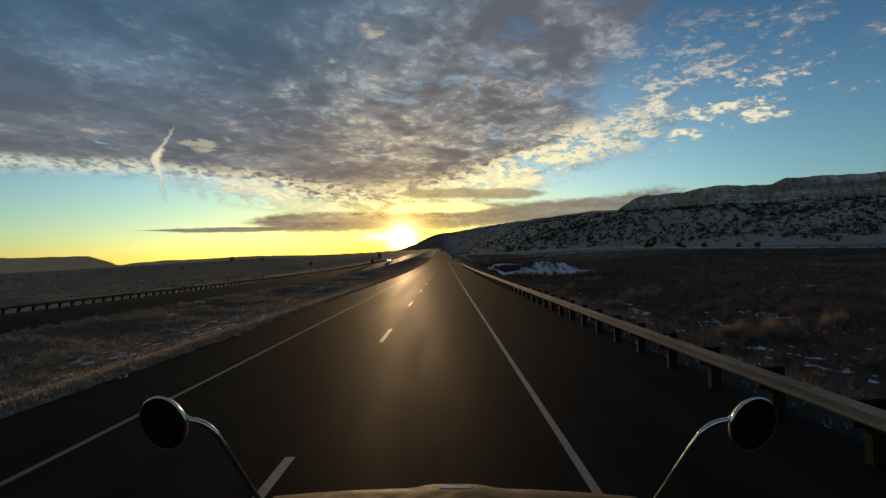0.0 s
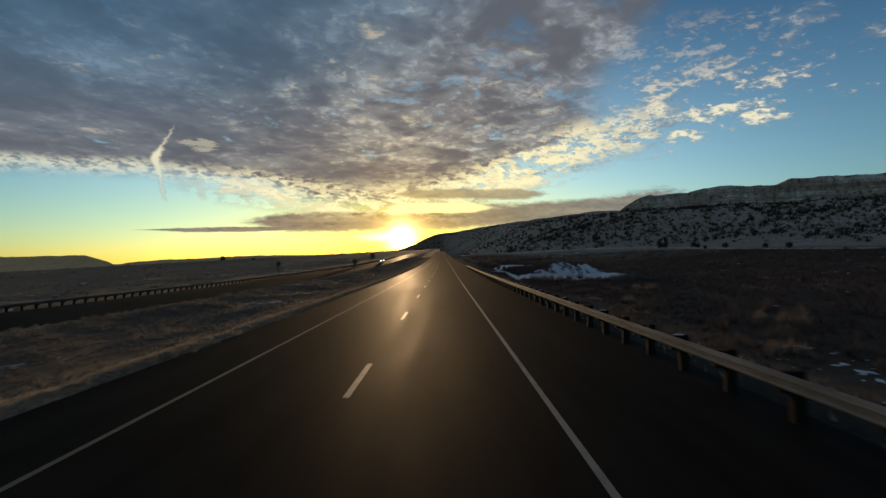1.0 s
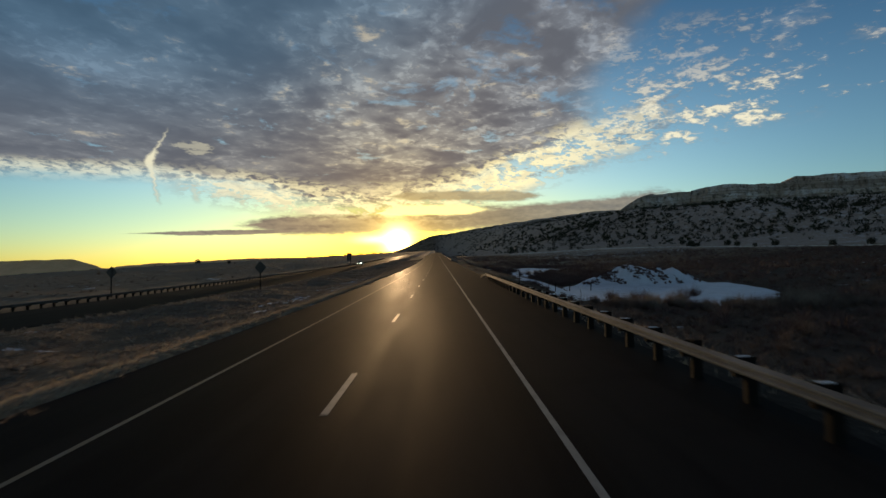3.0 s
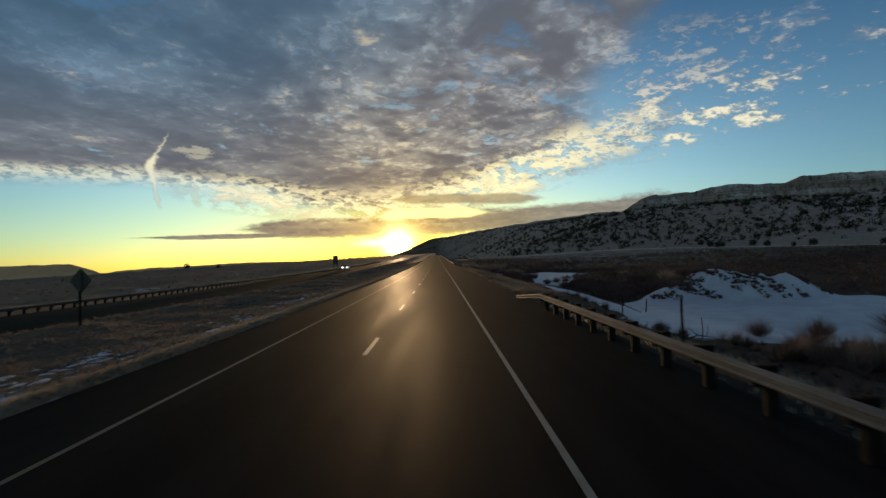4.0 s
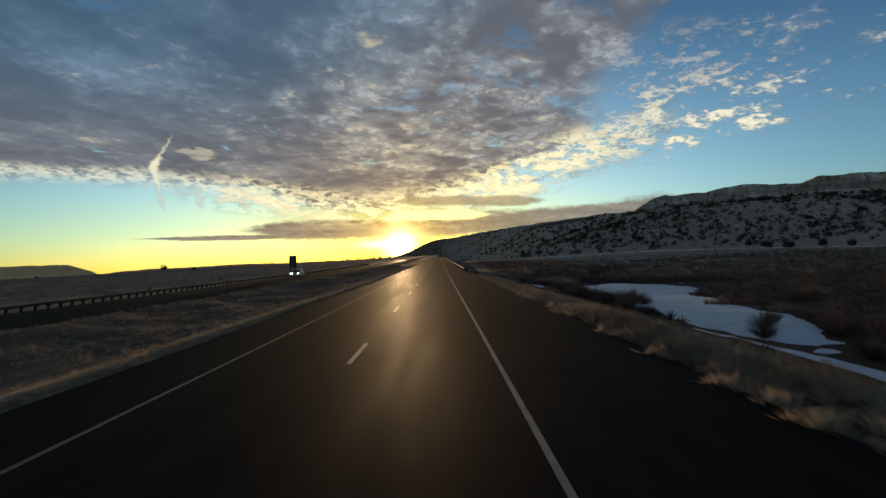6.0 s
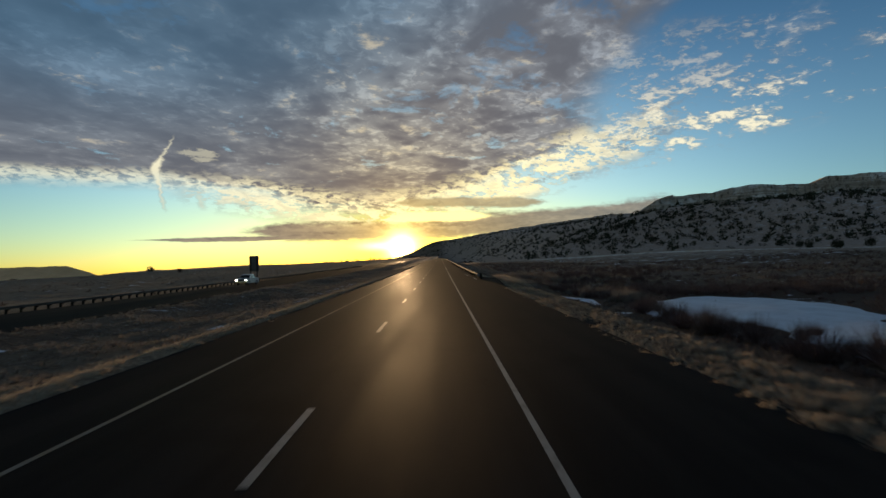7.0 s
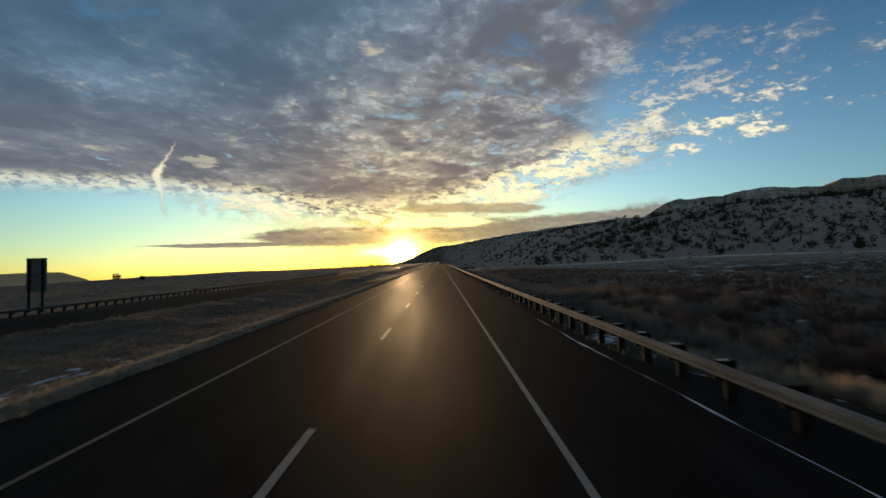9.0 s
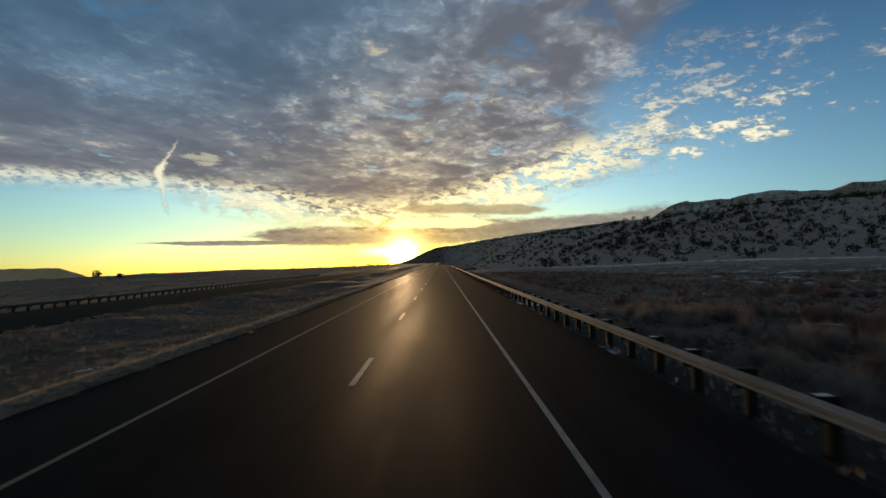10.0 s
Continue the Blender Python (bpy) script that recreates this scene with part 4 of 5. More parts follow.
# dry grass along both verges
made = []
for u0, u1, n, h0 in ((-6.85, -5.74, 64000, 0.085), (-10.5, -6.7, 30000, 0.14), (6.75, 9.6, 52000, 0.20), (9.4, 15.5, 32000, 0.26)):
    u, y = scatter(n, u0, u1, -6, 380)
    keep = rolling(u * 2, y, 2.6, 5) + 0.6 * rolling(u, y, 0.9, 6) > (-0.22 if u0 < 0 and u1 < -7 or u0 > 9 else -0.3)
    if u0 > 6 and u0 < 9:
        keep &= (y > 157) & (y < 281) | (u > 8.6) & (RNG.rand(n) < 0.4) | (RNG.rand(n) < 0.08)
    u, y = u[keep], y[keep]
    x = u + road_x(y) + np.where(u > 0, shoulder(y) - 6.75, 0) * (1 - smooth(u, 12, 17))
    grown = ~bare_strip(x, y)
    x, y = x[grown], y[grown]
    h = h0 * RNG.uniform(0.5, 1.5, len(x))
    made.append(twigs(x, y, ground_z(x, y), h * 0.5, h, 3 if u0 < -6 and u1 > -7 else 2, 0.016, 0.3))
u, y = scatter(1300, -11.0, -7.4, -6, 330)
keep = rolling(u, y, 2.4, 2) > 0.0
u, y = u[keep], y[keep]
x = u + road_x(y)
h = RNG.uniform(0.10, 0.2, len(u)) * 1.1
made.append(twigs(x, y, ground_z(x, y), h * 1.3, h, 40, 0.012, 0.5))
u, y = scatter(2600, -6.3, -5.45, -6, 330)
keep = rolling(u * 3, y, 1.9, 3) + (-u - 5.8) * 0.8 > -0.05
u, y = u[keep], y[keep]
x = u + road_x(y)
h = RNG.uniform(0.07, 0.17, len(u))
made.append(twigs(x, y, np.maximum(ground_z(x, y), road_z(y) - 0.15), h * 1.6, h, 22, 0.014, 0.6))
stuff("verge_grass", made, GRASS, "dry tan grass along the road verges", "grass")

# taller weeds where the shoulder has no rail
made = []
u, y = scatter(6000, 8.15, 17.0, 150, 290)
x = u + road_x(y)
keep = (rolling(u, y, 4, 5) + 0.6 * rolling(u, y, 1.5, 6) > 0.0) & (snow_depth(x, y) < -0.35) & ~bare_strip(x, y) & ~((y < 163) & (RNG.rand(len(u)) < 0.7))
u, x, y = u[keep], x[keep], y[keep]
h = RNG.uniform(0.18, 0.6, len(u)) * np.where(u < 9.3, 0.8, np.where(u > 13.5, 0.75, 1.15)) * (1 - 0.5 * smooth(y, 205, 235))
made.append(twigs(x, y, ground_z(x, y), h * 0.95, h, 34, 0.016, 0.45))
u, y = scatter(2100, 8.35, 12.4, 154, 283)
keep = (rolling(u, y, 3.2, 2) > -0.08) & ~bare_strip(u + road_x(y), y)
u, y = u[keep], y[keep]
x = u + road_x(y)
h = RNG.uniform(0.35, 0.9, len(u)) * (1 - 0.62 * smooth(y, 205, 235))
made.append(twigs(x, y, ground_z(x, y), h * 0.9, h, 70, 0.012, 0.5))
u, y = scatter(420, 9.7, 11.6, 268, 297)
x = u + road_x(y)
h = RNG.uniform(0.3, 0.75, len(u))
made_pale = [twigs(x, y, ground_z(x, y), h * 0.7, h, 90, 0.009, 0.4)]
# pale clumps that spill over the pavement's edge
u, y = scatter(2100, 7.75, 10.4, 158, 263)
keep = rolling(u, y, 2.1, 3) + 0.5 * rolling(u, y, 0.9, 4) + 0.3 * (u - 8.5) > -0.05
u, y = u[keep], y[keep]
x = u + road_x(y)
h = RNG.uniform(0.18, 0.42, len(u)) * (1 - 0.6 * smooth(y, 212, 238))
made_pale.append(twigs(x, y, np.maximum(ground_z(x, y), road_z(y) - 0.22), h * 1.25, h, 46, 0.014, 0.65))
stuff("feather_grass", made_pale, GRASS, "pale feathery grass clumps along the pavement and gravel", "grass")
stuff("roadside_weeds", made, DEAD_GRASS, "clumps of dry brown weeds beside the shoulder", "weeds")

# tufts and low scrub on the median and the plain beyond
made = []
u, y = scatter(20000, -24.0, -7.2, -6, 390)
keep = rolling(u, y, 4.5, 5) + 0.8 * rolling(u, y, 1.6, 6) > -0.55
u, y = u[keep], y[keep]
x = u + road_x(y)
h = RNG.uniform(0.10, 0.34, len(u)) * np.where(rolling(u, y, 2.2, 3) > 0, 1.15, 0.75)
made.append(twigs(x, y, ground_z(x, y), h * 1.3, h, 12, 0.024, 0.5))
stuff("median_scrub", made, WINTER_GRASS, "tufts of dry bunch grass on the median", "grass")
made = []
x, y = scatter(5200, -260, -38, -6, 900)
keep = rolling(x, y, 16, 5) + 0.4 * rolling(x, y, 5, 6) > 0.04
x, y = x[keep], y[keep]
h = RNG.uniform(0.25, 0.8, len(x))
made.append(twigs(x, y, ground_z(x, y), h * 1.2, h, 20, 0.04, 0.6))
x, y = scatter(900, -1500, -200, 200, 2600)
h = RNG.uniform(0.8, 2.6, len(x))
made.append(twigs(x, y, ground_z(x, y), h * 1.5, h, 26, 0.16, 0.7))
stuff("plain_scrub", made, SAGE, "low grey scrub dotted over the far plain", "scrub")

# brush that fills the valley on the right
made, made_pale, made_dry = [], [], []
x, y = scatter(30000, 17, 190, -6, 620)
den = rolling(x, y, 26, 5) + 0.6 * rolling(x, y, 9, 6)
keep = (den > -0.28) & ((x < np.interp(y, [0, 330, 410, 480, 560], [177, 176, 158, 106, 80])) | (RNG.rand(len(x)) < 0.06)) & (snow_depth(x, y) < -0.4) & (np.hypot((x - 41) / 14, (y - 190) / 9) > 1) & (np.hypot(x - 34, (y - 268) * 1.0) > 5)
x, y = x[keep], y[keep]
h = np.clip(RNG.gamma(4.0, 0.22, len(x)), 0.35, 2.4) * np.where(x < 24, 0.55, 1.0)
z = ground_z(x, y)
near = np.hypot(x, y - np.clip(y, 0, 310)) < 72
dry_end = (y + 8 * RNG.normal(size=len(x)) > 306 + 40 * rolling(x, y, 30, 2)) & ((x < 25) | (RNG.rand(len(x)) < 0.45))
pale = rolling(x, y, 14, 7) + 0.25 * RNG.normal(size=len(x)) > 0.22
for sel, out in ((~pale & ~dry_end, made), (pale & ~dry_end, made_pale)):
    a = sel & near
    out.append(twigs(x[a], y[a], z[a], h[a] * 0.95, h[a], 46, 0.019, 0.55))
    a = sel & ~near
    out.append(twigs(x[a], y[a], z[a], h[a] * 1.15, h[a], 18, 0.056, 0.55))
a = dry_end
made_dry.append(twigs(x[a], y[a], z[a], h[a] * 1.0, h[a] * 0.75, 48, 0.019, 0.55))
# a belt of brush between the stream and the pond, and tall reeds at the field's edge
for x0, x1, y0, y1, n, h0, h1 in ((20.3, 31, 176, 234, 420, 0.5, 1.4), (19.6, 24.0, 228, 264, 70, 0.4, 1.0), (21, 33, 147, 158, 70, 0.7, 1.5), (24, 31, 210, 224, 90, 0.8, 1.6), (21, 60, 286, 300, 240, 0.8, 1.8), (22.4, 23.6, 172, 190, 60, 0.3, 0.7), (24, 50, 194, 206, 160, 0.8, 1.7), (13, 34, 300, 352, 60, 1.0, 1.9), (14, 40, -4, 140, 120, 0.9, 1.9), (33, 50, 143, 157, 130, 0.9, 2.0)):
    x, y = scatter(n, x0, x1, y0, y1)
    h = RNG.uniform(h0, h1, n)
    dry = snow_depth(x, y) < -0.3
    x, y, h = x[dry], y[dry], h[dry]
    (made_pale if y1 < 170 or y0 > 296 else made).append(twigs(x, y, ground_z(x, y), h * 0.7, h, 130, 0.015, 0.45))
# fringe of twiggy scrub on the bank and along the stream
x, y = scatter(13000, 10.5, 44, -6, 380)
keep = (rolling(x, y, 6, 5) + 0.5 * rolling(x, y, 2, 6) > -0.02) & (snow_depth(x, y) < -0.35) & ((mound(x, y) < 0.3)) & ~((y > 134) & (y < 168) & (x < 18) & (RNG.rand(len(x)) < 0.85))
x, y = x[keep], y[keep]
h = RNG.uniform(0.25, 0.8, len(x))
made_pale.append(twigs(x, y, ground_z(x, y), h * 0.95, h, 28, 0.020, 0.5))
stuff("valley_brush", made, BRUSH, "bare reddish-brown brush crowding the valley floor", "brush")
stuff("valley_weeds", made_dry, WINTER_GRASS, "pale grey-tan winter weeds over the drier flat", "weeds")
stuff("valley_sage", made_pale, SAGE, "grey-tan sage and dry weeds between the brush", "brush")

# dark scrub growing out of the spoil heap's snow
x, y = scatter(5200, 28, 54, 181, 199)
keep = (mound(x, y) > 0.2) & (rolling(x * 1.3, y * 0.5, 1.1, 6) + 0.8 * rolling(x * 1.6, y * 0.6, 2.6, 2) + 0.07 * (mound(x, y) - 1.6) + 0.25 * smooth(41 - x, 0, 6) * smooth(mound(x, y), 1.6, 2.4) > 0.04)
x, y = x[keep], y[keep]
h = RNG.uniform(0.15, 0.6, len(x))
stuff("heap_scrub", [twigs(x, y, ground_z(x, y), h * 0.8, h, 34, 0.045, 0.4)], BRUSH, "dark scrub poking through snow on the heap", "brush")

# junipers all over the hillside
x, y = scatter(12500, 90, 1050, 400, 1000)
x2, y2 = scatter(9500, 60, 1500, 950, 1900)
x, y = np.concatenate([x, x2]), np.concatenate([y, y2])
s = 0.56 * x + 0.83 * y - 508.0
toe_ = np.interp(y, [0, 470, 560, 700, 900, 1500, 3400], [200, 200, 150, 100, 75, 60, 70])
share = (np.where(x < 320, 0.80, 0.84) + 0.32 * rolling(x, y, 60, 5) + 0.28 * rolling(x, y, 22, 6)) * smooth(s, np.where(x < 320, 40, 24), np.where(x < 320, 115, 75)) * np.where(s > 330, 0.35, 1.0)
keep = (x > toe_ + 15) & (RNG.rand(len(x)) < share)
x, y = x[keep], y[keep]
h = (1.8 + 3.5 * RNG.rand(len(x)) ** 1.4) * np.where(y < 800, 1.0, np.where(x < 450, 1.35, 1.15))
hill_z = ground_z(x, y)
rise = hill_z - road_z(y)
keep = RNG.rand(len(x)) < np.where(x < 320, 0.25 + 0.75 * smooth(rise, 5, 16), 0.35 + 0.65 * smooth(rise, 1, 7))
x, y, h, hill_z = x[keep], y[keep], h[keep], hill_z[keep]
stuff("hillside_junipers", [leaves(x, y, hill_z - 0.3, h * 0.64, h, 30, 0.235)], JUNIPER, "dark junipers scattered over the snowy hillside", "juniper")
x, y = scatter(1500, -700, 700, 1500, 3800)
keep = (np.abs(x - road_x(y)) > 60) & (rolling(x, y, 120, 5) > -0.1)
x, y = x[keep], y[keep]
h = RNG.uniform(3, 7, len(x))
stuff("ridge_junipers", [leaves(x, y, ground_z(x, y) - 0.3, h * 0.7, h, 16, 0.3)], JUNIPER, "far dark junipers along the ridge", "juniper")


made = []
for name, n, far in (("far_ridge", 2200, 0.85), ("mesa", 2600, 0.95)):
    g = wooded[name]
    i, j = RNG.randint(0, g.shape[0] - 1, n), RNG.randint(0, g.shape[1] - 1, n)
    a, b = RNG.rand(n)[:, None], RNG.rand(n)[:, None]
    p = (g[i, j] * (1 - a) + g[i, j + 1] * a) * (1 - b) + (g[i + 1, j] * (1 - a) + g[i + 1, j + 1] * a) * b
    p = p[rolling(p[:, 0], p[:, 1], 80, 5) > -0.2]
    h = RNG.uniform(3.5, 8.5, len(p)) * far
    made.append(leaves(p[:, 0], p[:, 1], p[:, 2] - 0.5, h * 0.7, h, 12, 0.32))
stuff("slope_junipers", made, JUNIPER, "dark junipers dotted over the far slopes", "juniper")


# single trees at the foot of the hill and on the plain
def tree(x, y, h, spread, seed):
    global RNG
    keep_, RNG = RNG, np.random.RandomState(seed)
    t = new("juniper_tree")
    z = float(ground_z(x, y))
    t.location = (x, y, z)
    bm = bmesh.new()
    rng = random.Random(seed)
    stems = [((0, 0, -0.3), (0.1, 0, h * 0.55), 0.16, 0.07)]
    for i in range(6):
        a, q = i * 1.05 + rng.random(), rng.uniform(0.15, 0.4) * h
        stems.append(((0.05, 0, q), (math.cos(a) * spread * 0.7, math.sin(a) * spread * 0.7, q + h * rng.uniform(0.2, 0.4)), 0.06, 0.02))
    for p, q, r1, r2 in stems:
        p, q = Vector(p), Vector(q)
        m = (q - p).to_track_quat("Z", "Y").to_matrix().to_4x4()
        bmesh.ops.create_cone(bm, cap_ends=True, segments=6, radius1=r1, radius2=r2, depth=(q - p).length, matrix=Matrix.Translation((p + q) / 2) @ m)
    part("trunk", bm, BARK, t)
    co, fs = leaves(np.array([0.0, 0.3, -0.4]) * spread, np.array([0.0, 0.35, 0.2]) * spread, np.array([0.05, 0.1, 0.0]) * h, np.array([1.0, .7, .75]) * spread,
                    np.array([1.0, .75, .8]) * h, 260, 0.11)
    c = solid("crown", co, fs, JUNIPER, False)
    c.parent = t
    RNG = keep_
    return tagged(t, "dark rounded juniper at the foot of the hill" if x > 0 else "small lone tree on the far plain", "tree", "scattered junipers")


for i, (x, y, h) in enumerate([(178.7, 446, 4.2), (222, 479, 5.0), (185, 452, 3.6), (196, 487, 4.0), (204, 436, 4.2), (220, 547, 5.0), (206, 400, 4.4), (210, 360, 3.6),
                               (214, 520, 4.5), (205, 330, 4.0), (181, 380, 2.6), (-330, 790, 7.0), (-250, 700, 4.0)]):
    tree(x, y, h, h * 0.52, 40 + i)


def willow(x, y, h, seed, brown=False):
    """A rounded clump of fine bare stems made of several lobes."""
    global RNG
    keep_, RNG = RNG, np.random.RandomState(seed)
    k = RNG.randint(5, 10)
    a, r = RNG.uniform(0, 6.28, k), RNG.uniform(0.1, 0.85, k) * h
    co, fs = twigs(np.cos(a) * r, np.sin(a) * r, np.zeros(k), h * RNG.uniform(0.28, 0.5, k), h * RNG.uniform(0.55, 1.0, k), 230, 0.009, 0.55)
    RNG = keep_
    ob = solid("willow_bush", co, fs, BRUSH if brown else WILLOW, False)
    ob.location = (x, y, float(ground_z(x, y)) - 0.03)
    return tagged(ob, "tall reddish-brown bare bush on the valley floor" if brown else "tall grey-tan bare willow bush on the valley floor", "bush", "valley bushes")


spots = random.Random(8)
for i in range(46):
    y = spots.uniform(300, 372)
    x = spots.uniform(15.5, 22 + (y - 300) * 0.6)
    willow(x, y, spots.uniform(1.3, 2.7), 200 + i, x > 20 and i % 3 > 0)
for i in range(26):
    y = spots.uniform(318, 420)
    willow(spots.uniform(26, 40 + (y - 318) * 0.5), y, spots.uniform(1.8, 3.2), 500 + i, True)
for i in range(11):
    willow(spots.uniform(14.6, 18.6), spots.uniform(281, 300), spots.uniform(0.7, 1.3), 330 + i)
for i in range(6):
    willow(spots.uniform(22.5, 33), spots.uniform(146, 154), spots.uniform(1.8, 2.7), 240 + i)
for i in range(6):
    willow(spots.uniform(34, 47), spots.uniform(144, 154), spots.uniform(1.8, 2.6), 660 + i)
for i in range(18):
    x, y = spots.uniform(20.2, 27.5), spots.uniform(279, 297)
    if snow_depth(np.array([x]), np.array([y]))[0] < -0.3:
        willow(x, y, spots.uniform(1.2, 2.1), 260 + i)
for i, (x, y, h) in enumerate([(26, 37, 2.2), (27.6, 38.5, 2.4), (24.4, 39, 1.8), (34.2, 42.2, 2.0), (22.5, 62, 1.6), (31, 75, 2.1), (25.5, 96, 1.8), (36, 118, 2.2), (41, 150, 2.4),
                               (25.5, 367, 3.4), (27.5, 366, 3.0), (29.5, 362, 3.3), (23.6, 369, 2.6), (17.6, 330, 2.0), (16.6, 321, 1.9), (18.8, 324, 1.8), (25.5, 335, 2.0), (31.5, 333, 2.2), (27.2, 346, 2.9), (28.6, 343, 2.6), (27.4, 339, 2.8), (26.4, 335, 2.3), (36, 344, 2.8), (33, 336, 2.4), (26.6, 352, 2.7),
                               (48, 226, 2.3), (52, 236, 2.6), (47, 247, 2.0), (30, 238, 1.4)]):
    willow(x, y, h, 300 + i)


for i, (x, y, h) in enumerate([(37.2, 214, 3.4), (38.6, 216, 2.9), (35.8, 215, 2.6), (40.5, 242, 2.8), (56, 238, 3.0), (60.5, 240, 2.7)]):
    willow(x, y, h, 640 + i, True)


def shrub(x, y, h, seed):
    global RNG
    keep_, RNG = RNG, np.random.RandomState(seed)
    co, fs = twigs(np.array([0.0]), np.array([0.0]), np.array([0.0]), np.array([h * 0.8]), np.array([h]), 420, 0.012, 0.5)
    RNG = keep_
    ob = solid("shrub", co, fs, SAGE if seed % 3 == 0 else BRUSH, False)
    ob.location = (x, y, float(ground_z(x, y)))
    return tagged(ob, "bare twiggy shrub standing beside the snow", "shrub", "shrubs by the stream")


spots = random.Random(21)
for i in range(27):
    y = spots.uniform(236, 268)
    shrub(spots.uniform(19.4, 23.0) + (0.6 if y < 250 else 0.0), y, spots.uniform(0.9, 2.6), 400 + i)
for i, (x, y, h) in enumerate([(21.5, 217, 1.5), (24, 221, 1.7), (23, 211, 1.4), (26.5, 224, 1.5), (28, 216, 1.8), (30, 222, 1.6), (19.2, 160.3, 1.0), (18.4, 161.6, 1.1), (19.1, 163.9, 0.9), (17.2, 166, 0.8), (16.6, 169.5, 0.8), (24.5, 160, 1.9), (26.5, 157, 2.1),
                               (29, 160, 1.8), (33, 158, 2.3), (37, 163, 2.2), (23.5, 154, 1.7), (23.5, 196, 1.2), (25.5, 250, 1.2), (23.8, 254, 1.0), (22, 288, 1.5), (27, 296, 1.7)]):
    shrub(x, y, h, 70 + i)


# ---- the oncoming pickup ----
SILVER = plain_material("silver_paint", (0.50, 0.50, 0.50), (0.58, 0.58, 0.57), 2.0, 0.3, 0.3, 0.0)
TYRE = plain_material("rubber", (0.015, 0.015, 0.015), (0.03, 0.03, 0.03), 8.0, 0.85, 0, 0.2)
DARK_GLASS = plain_material("tinted_glass", (0.01, 0.012, 0.014), (0.02, 0.022, 0.024), 1.0, 0.08, 0, 0.0)
CHROME = plain_material("chrome", (0.62, 0.62, 0.62), (0.72, 0.72, 0.72), 3.0, 0.12, 1.0, 0.0)
BLACK = plain_material("black_plastic", (0.012, 0.012, 0.012), (0.03, 0.03, 0.03), 6.0, 0.6, 0, 0.1)
LAMP, _, lb_ = material("headlight_glow", 0.2)
lb_.inputs["Base Color"].default_value = (0.9, 0.9, 0.85, 1)
lb_.inputs["Emission Color"].default_value = (1.0, 0.95, 0.82, 1)
lb_.inputs["Emission Strength"].default_value = 9.0


def lathe(bm, ring, axis_x, y, z, segments=20):
    """Turn the outline ring of (x, radius) about an axis along x."""
    loops = []
    for i in range(segments):
        a = 2 * math.pi * i / segments
        loops.append([bm.verts.new((axis_x + dx_, y + r * math.cos(a), z + r * math.sin(a))) for dx_, r in ring])
    for i in range(segments):
        p, q = loops[i], loops[(i + 1) % segments]
        for j in range(len(ring) - 1):
            bm.faces.new((p[j], p[j + 1], q[j + 1], q[j]))


def hull(outline, half, tuck=0.0, bevel=0.04):
    """A side outline of (y, z) drawn out to both sides of x = 0, narrower towards the top by tuck."""
    bm = bmesh.new()
    zs = [z for _, z in outline]
    lo, hi = min(zs), max(zs)
    sides = []
    for s in (-1, 1):
        sides.append([bm.verts.new((s * (half - tuck * (z - lo) / (hi - lo)), y, z)) for y, z in outline])
    bm.faces.new(sides[0])
    bm.faces.new(sides[1][::-1])
    n = len(outline)
    for i in range(n):
        bm.faces.new((sides[0][i], sides[1][i], sides[1][(i + 1) % n], sides[0][(i + 1) % n]))
    bmesh.ops.recalc_face_normals(bm, faces=bm.faces[:])
    bmesh.ops.bevel(bm, geom=bm.edges[:], offset=bevel, segments=2, affect="EDGES", clamp_overlap=True)
    return bm


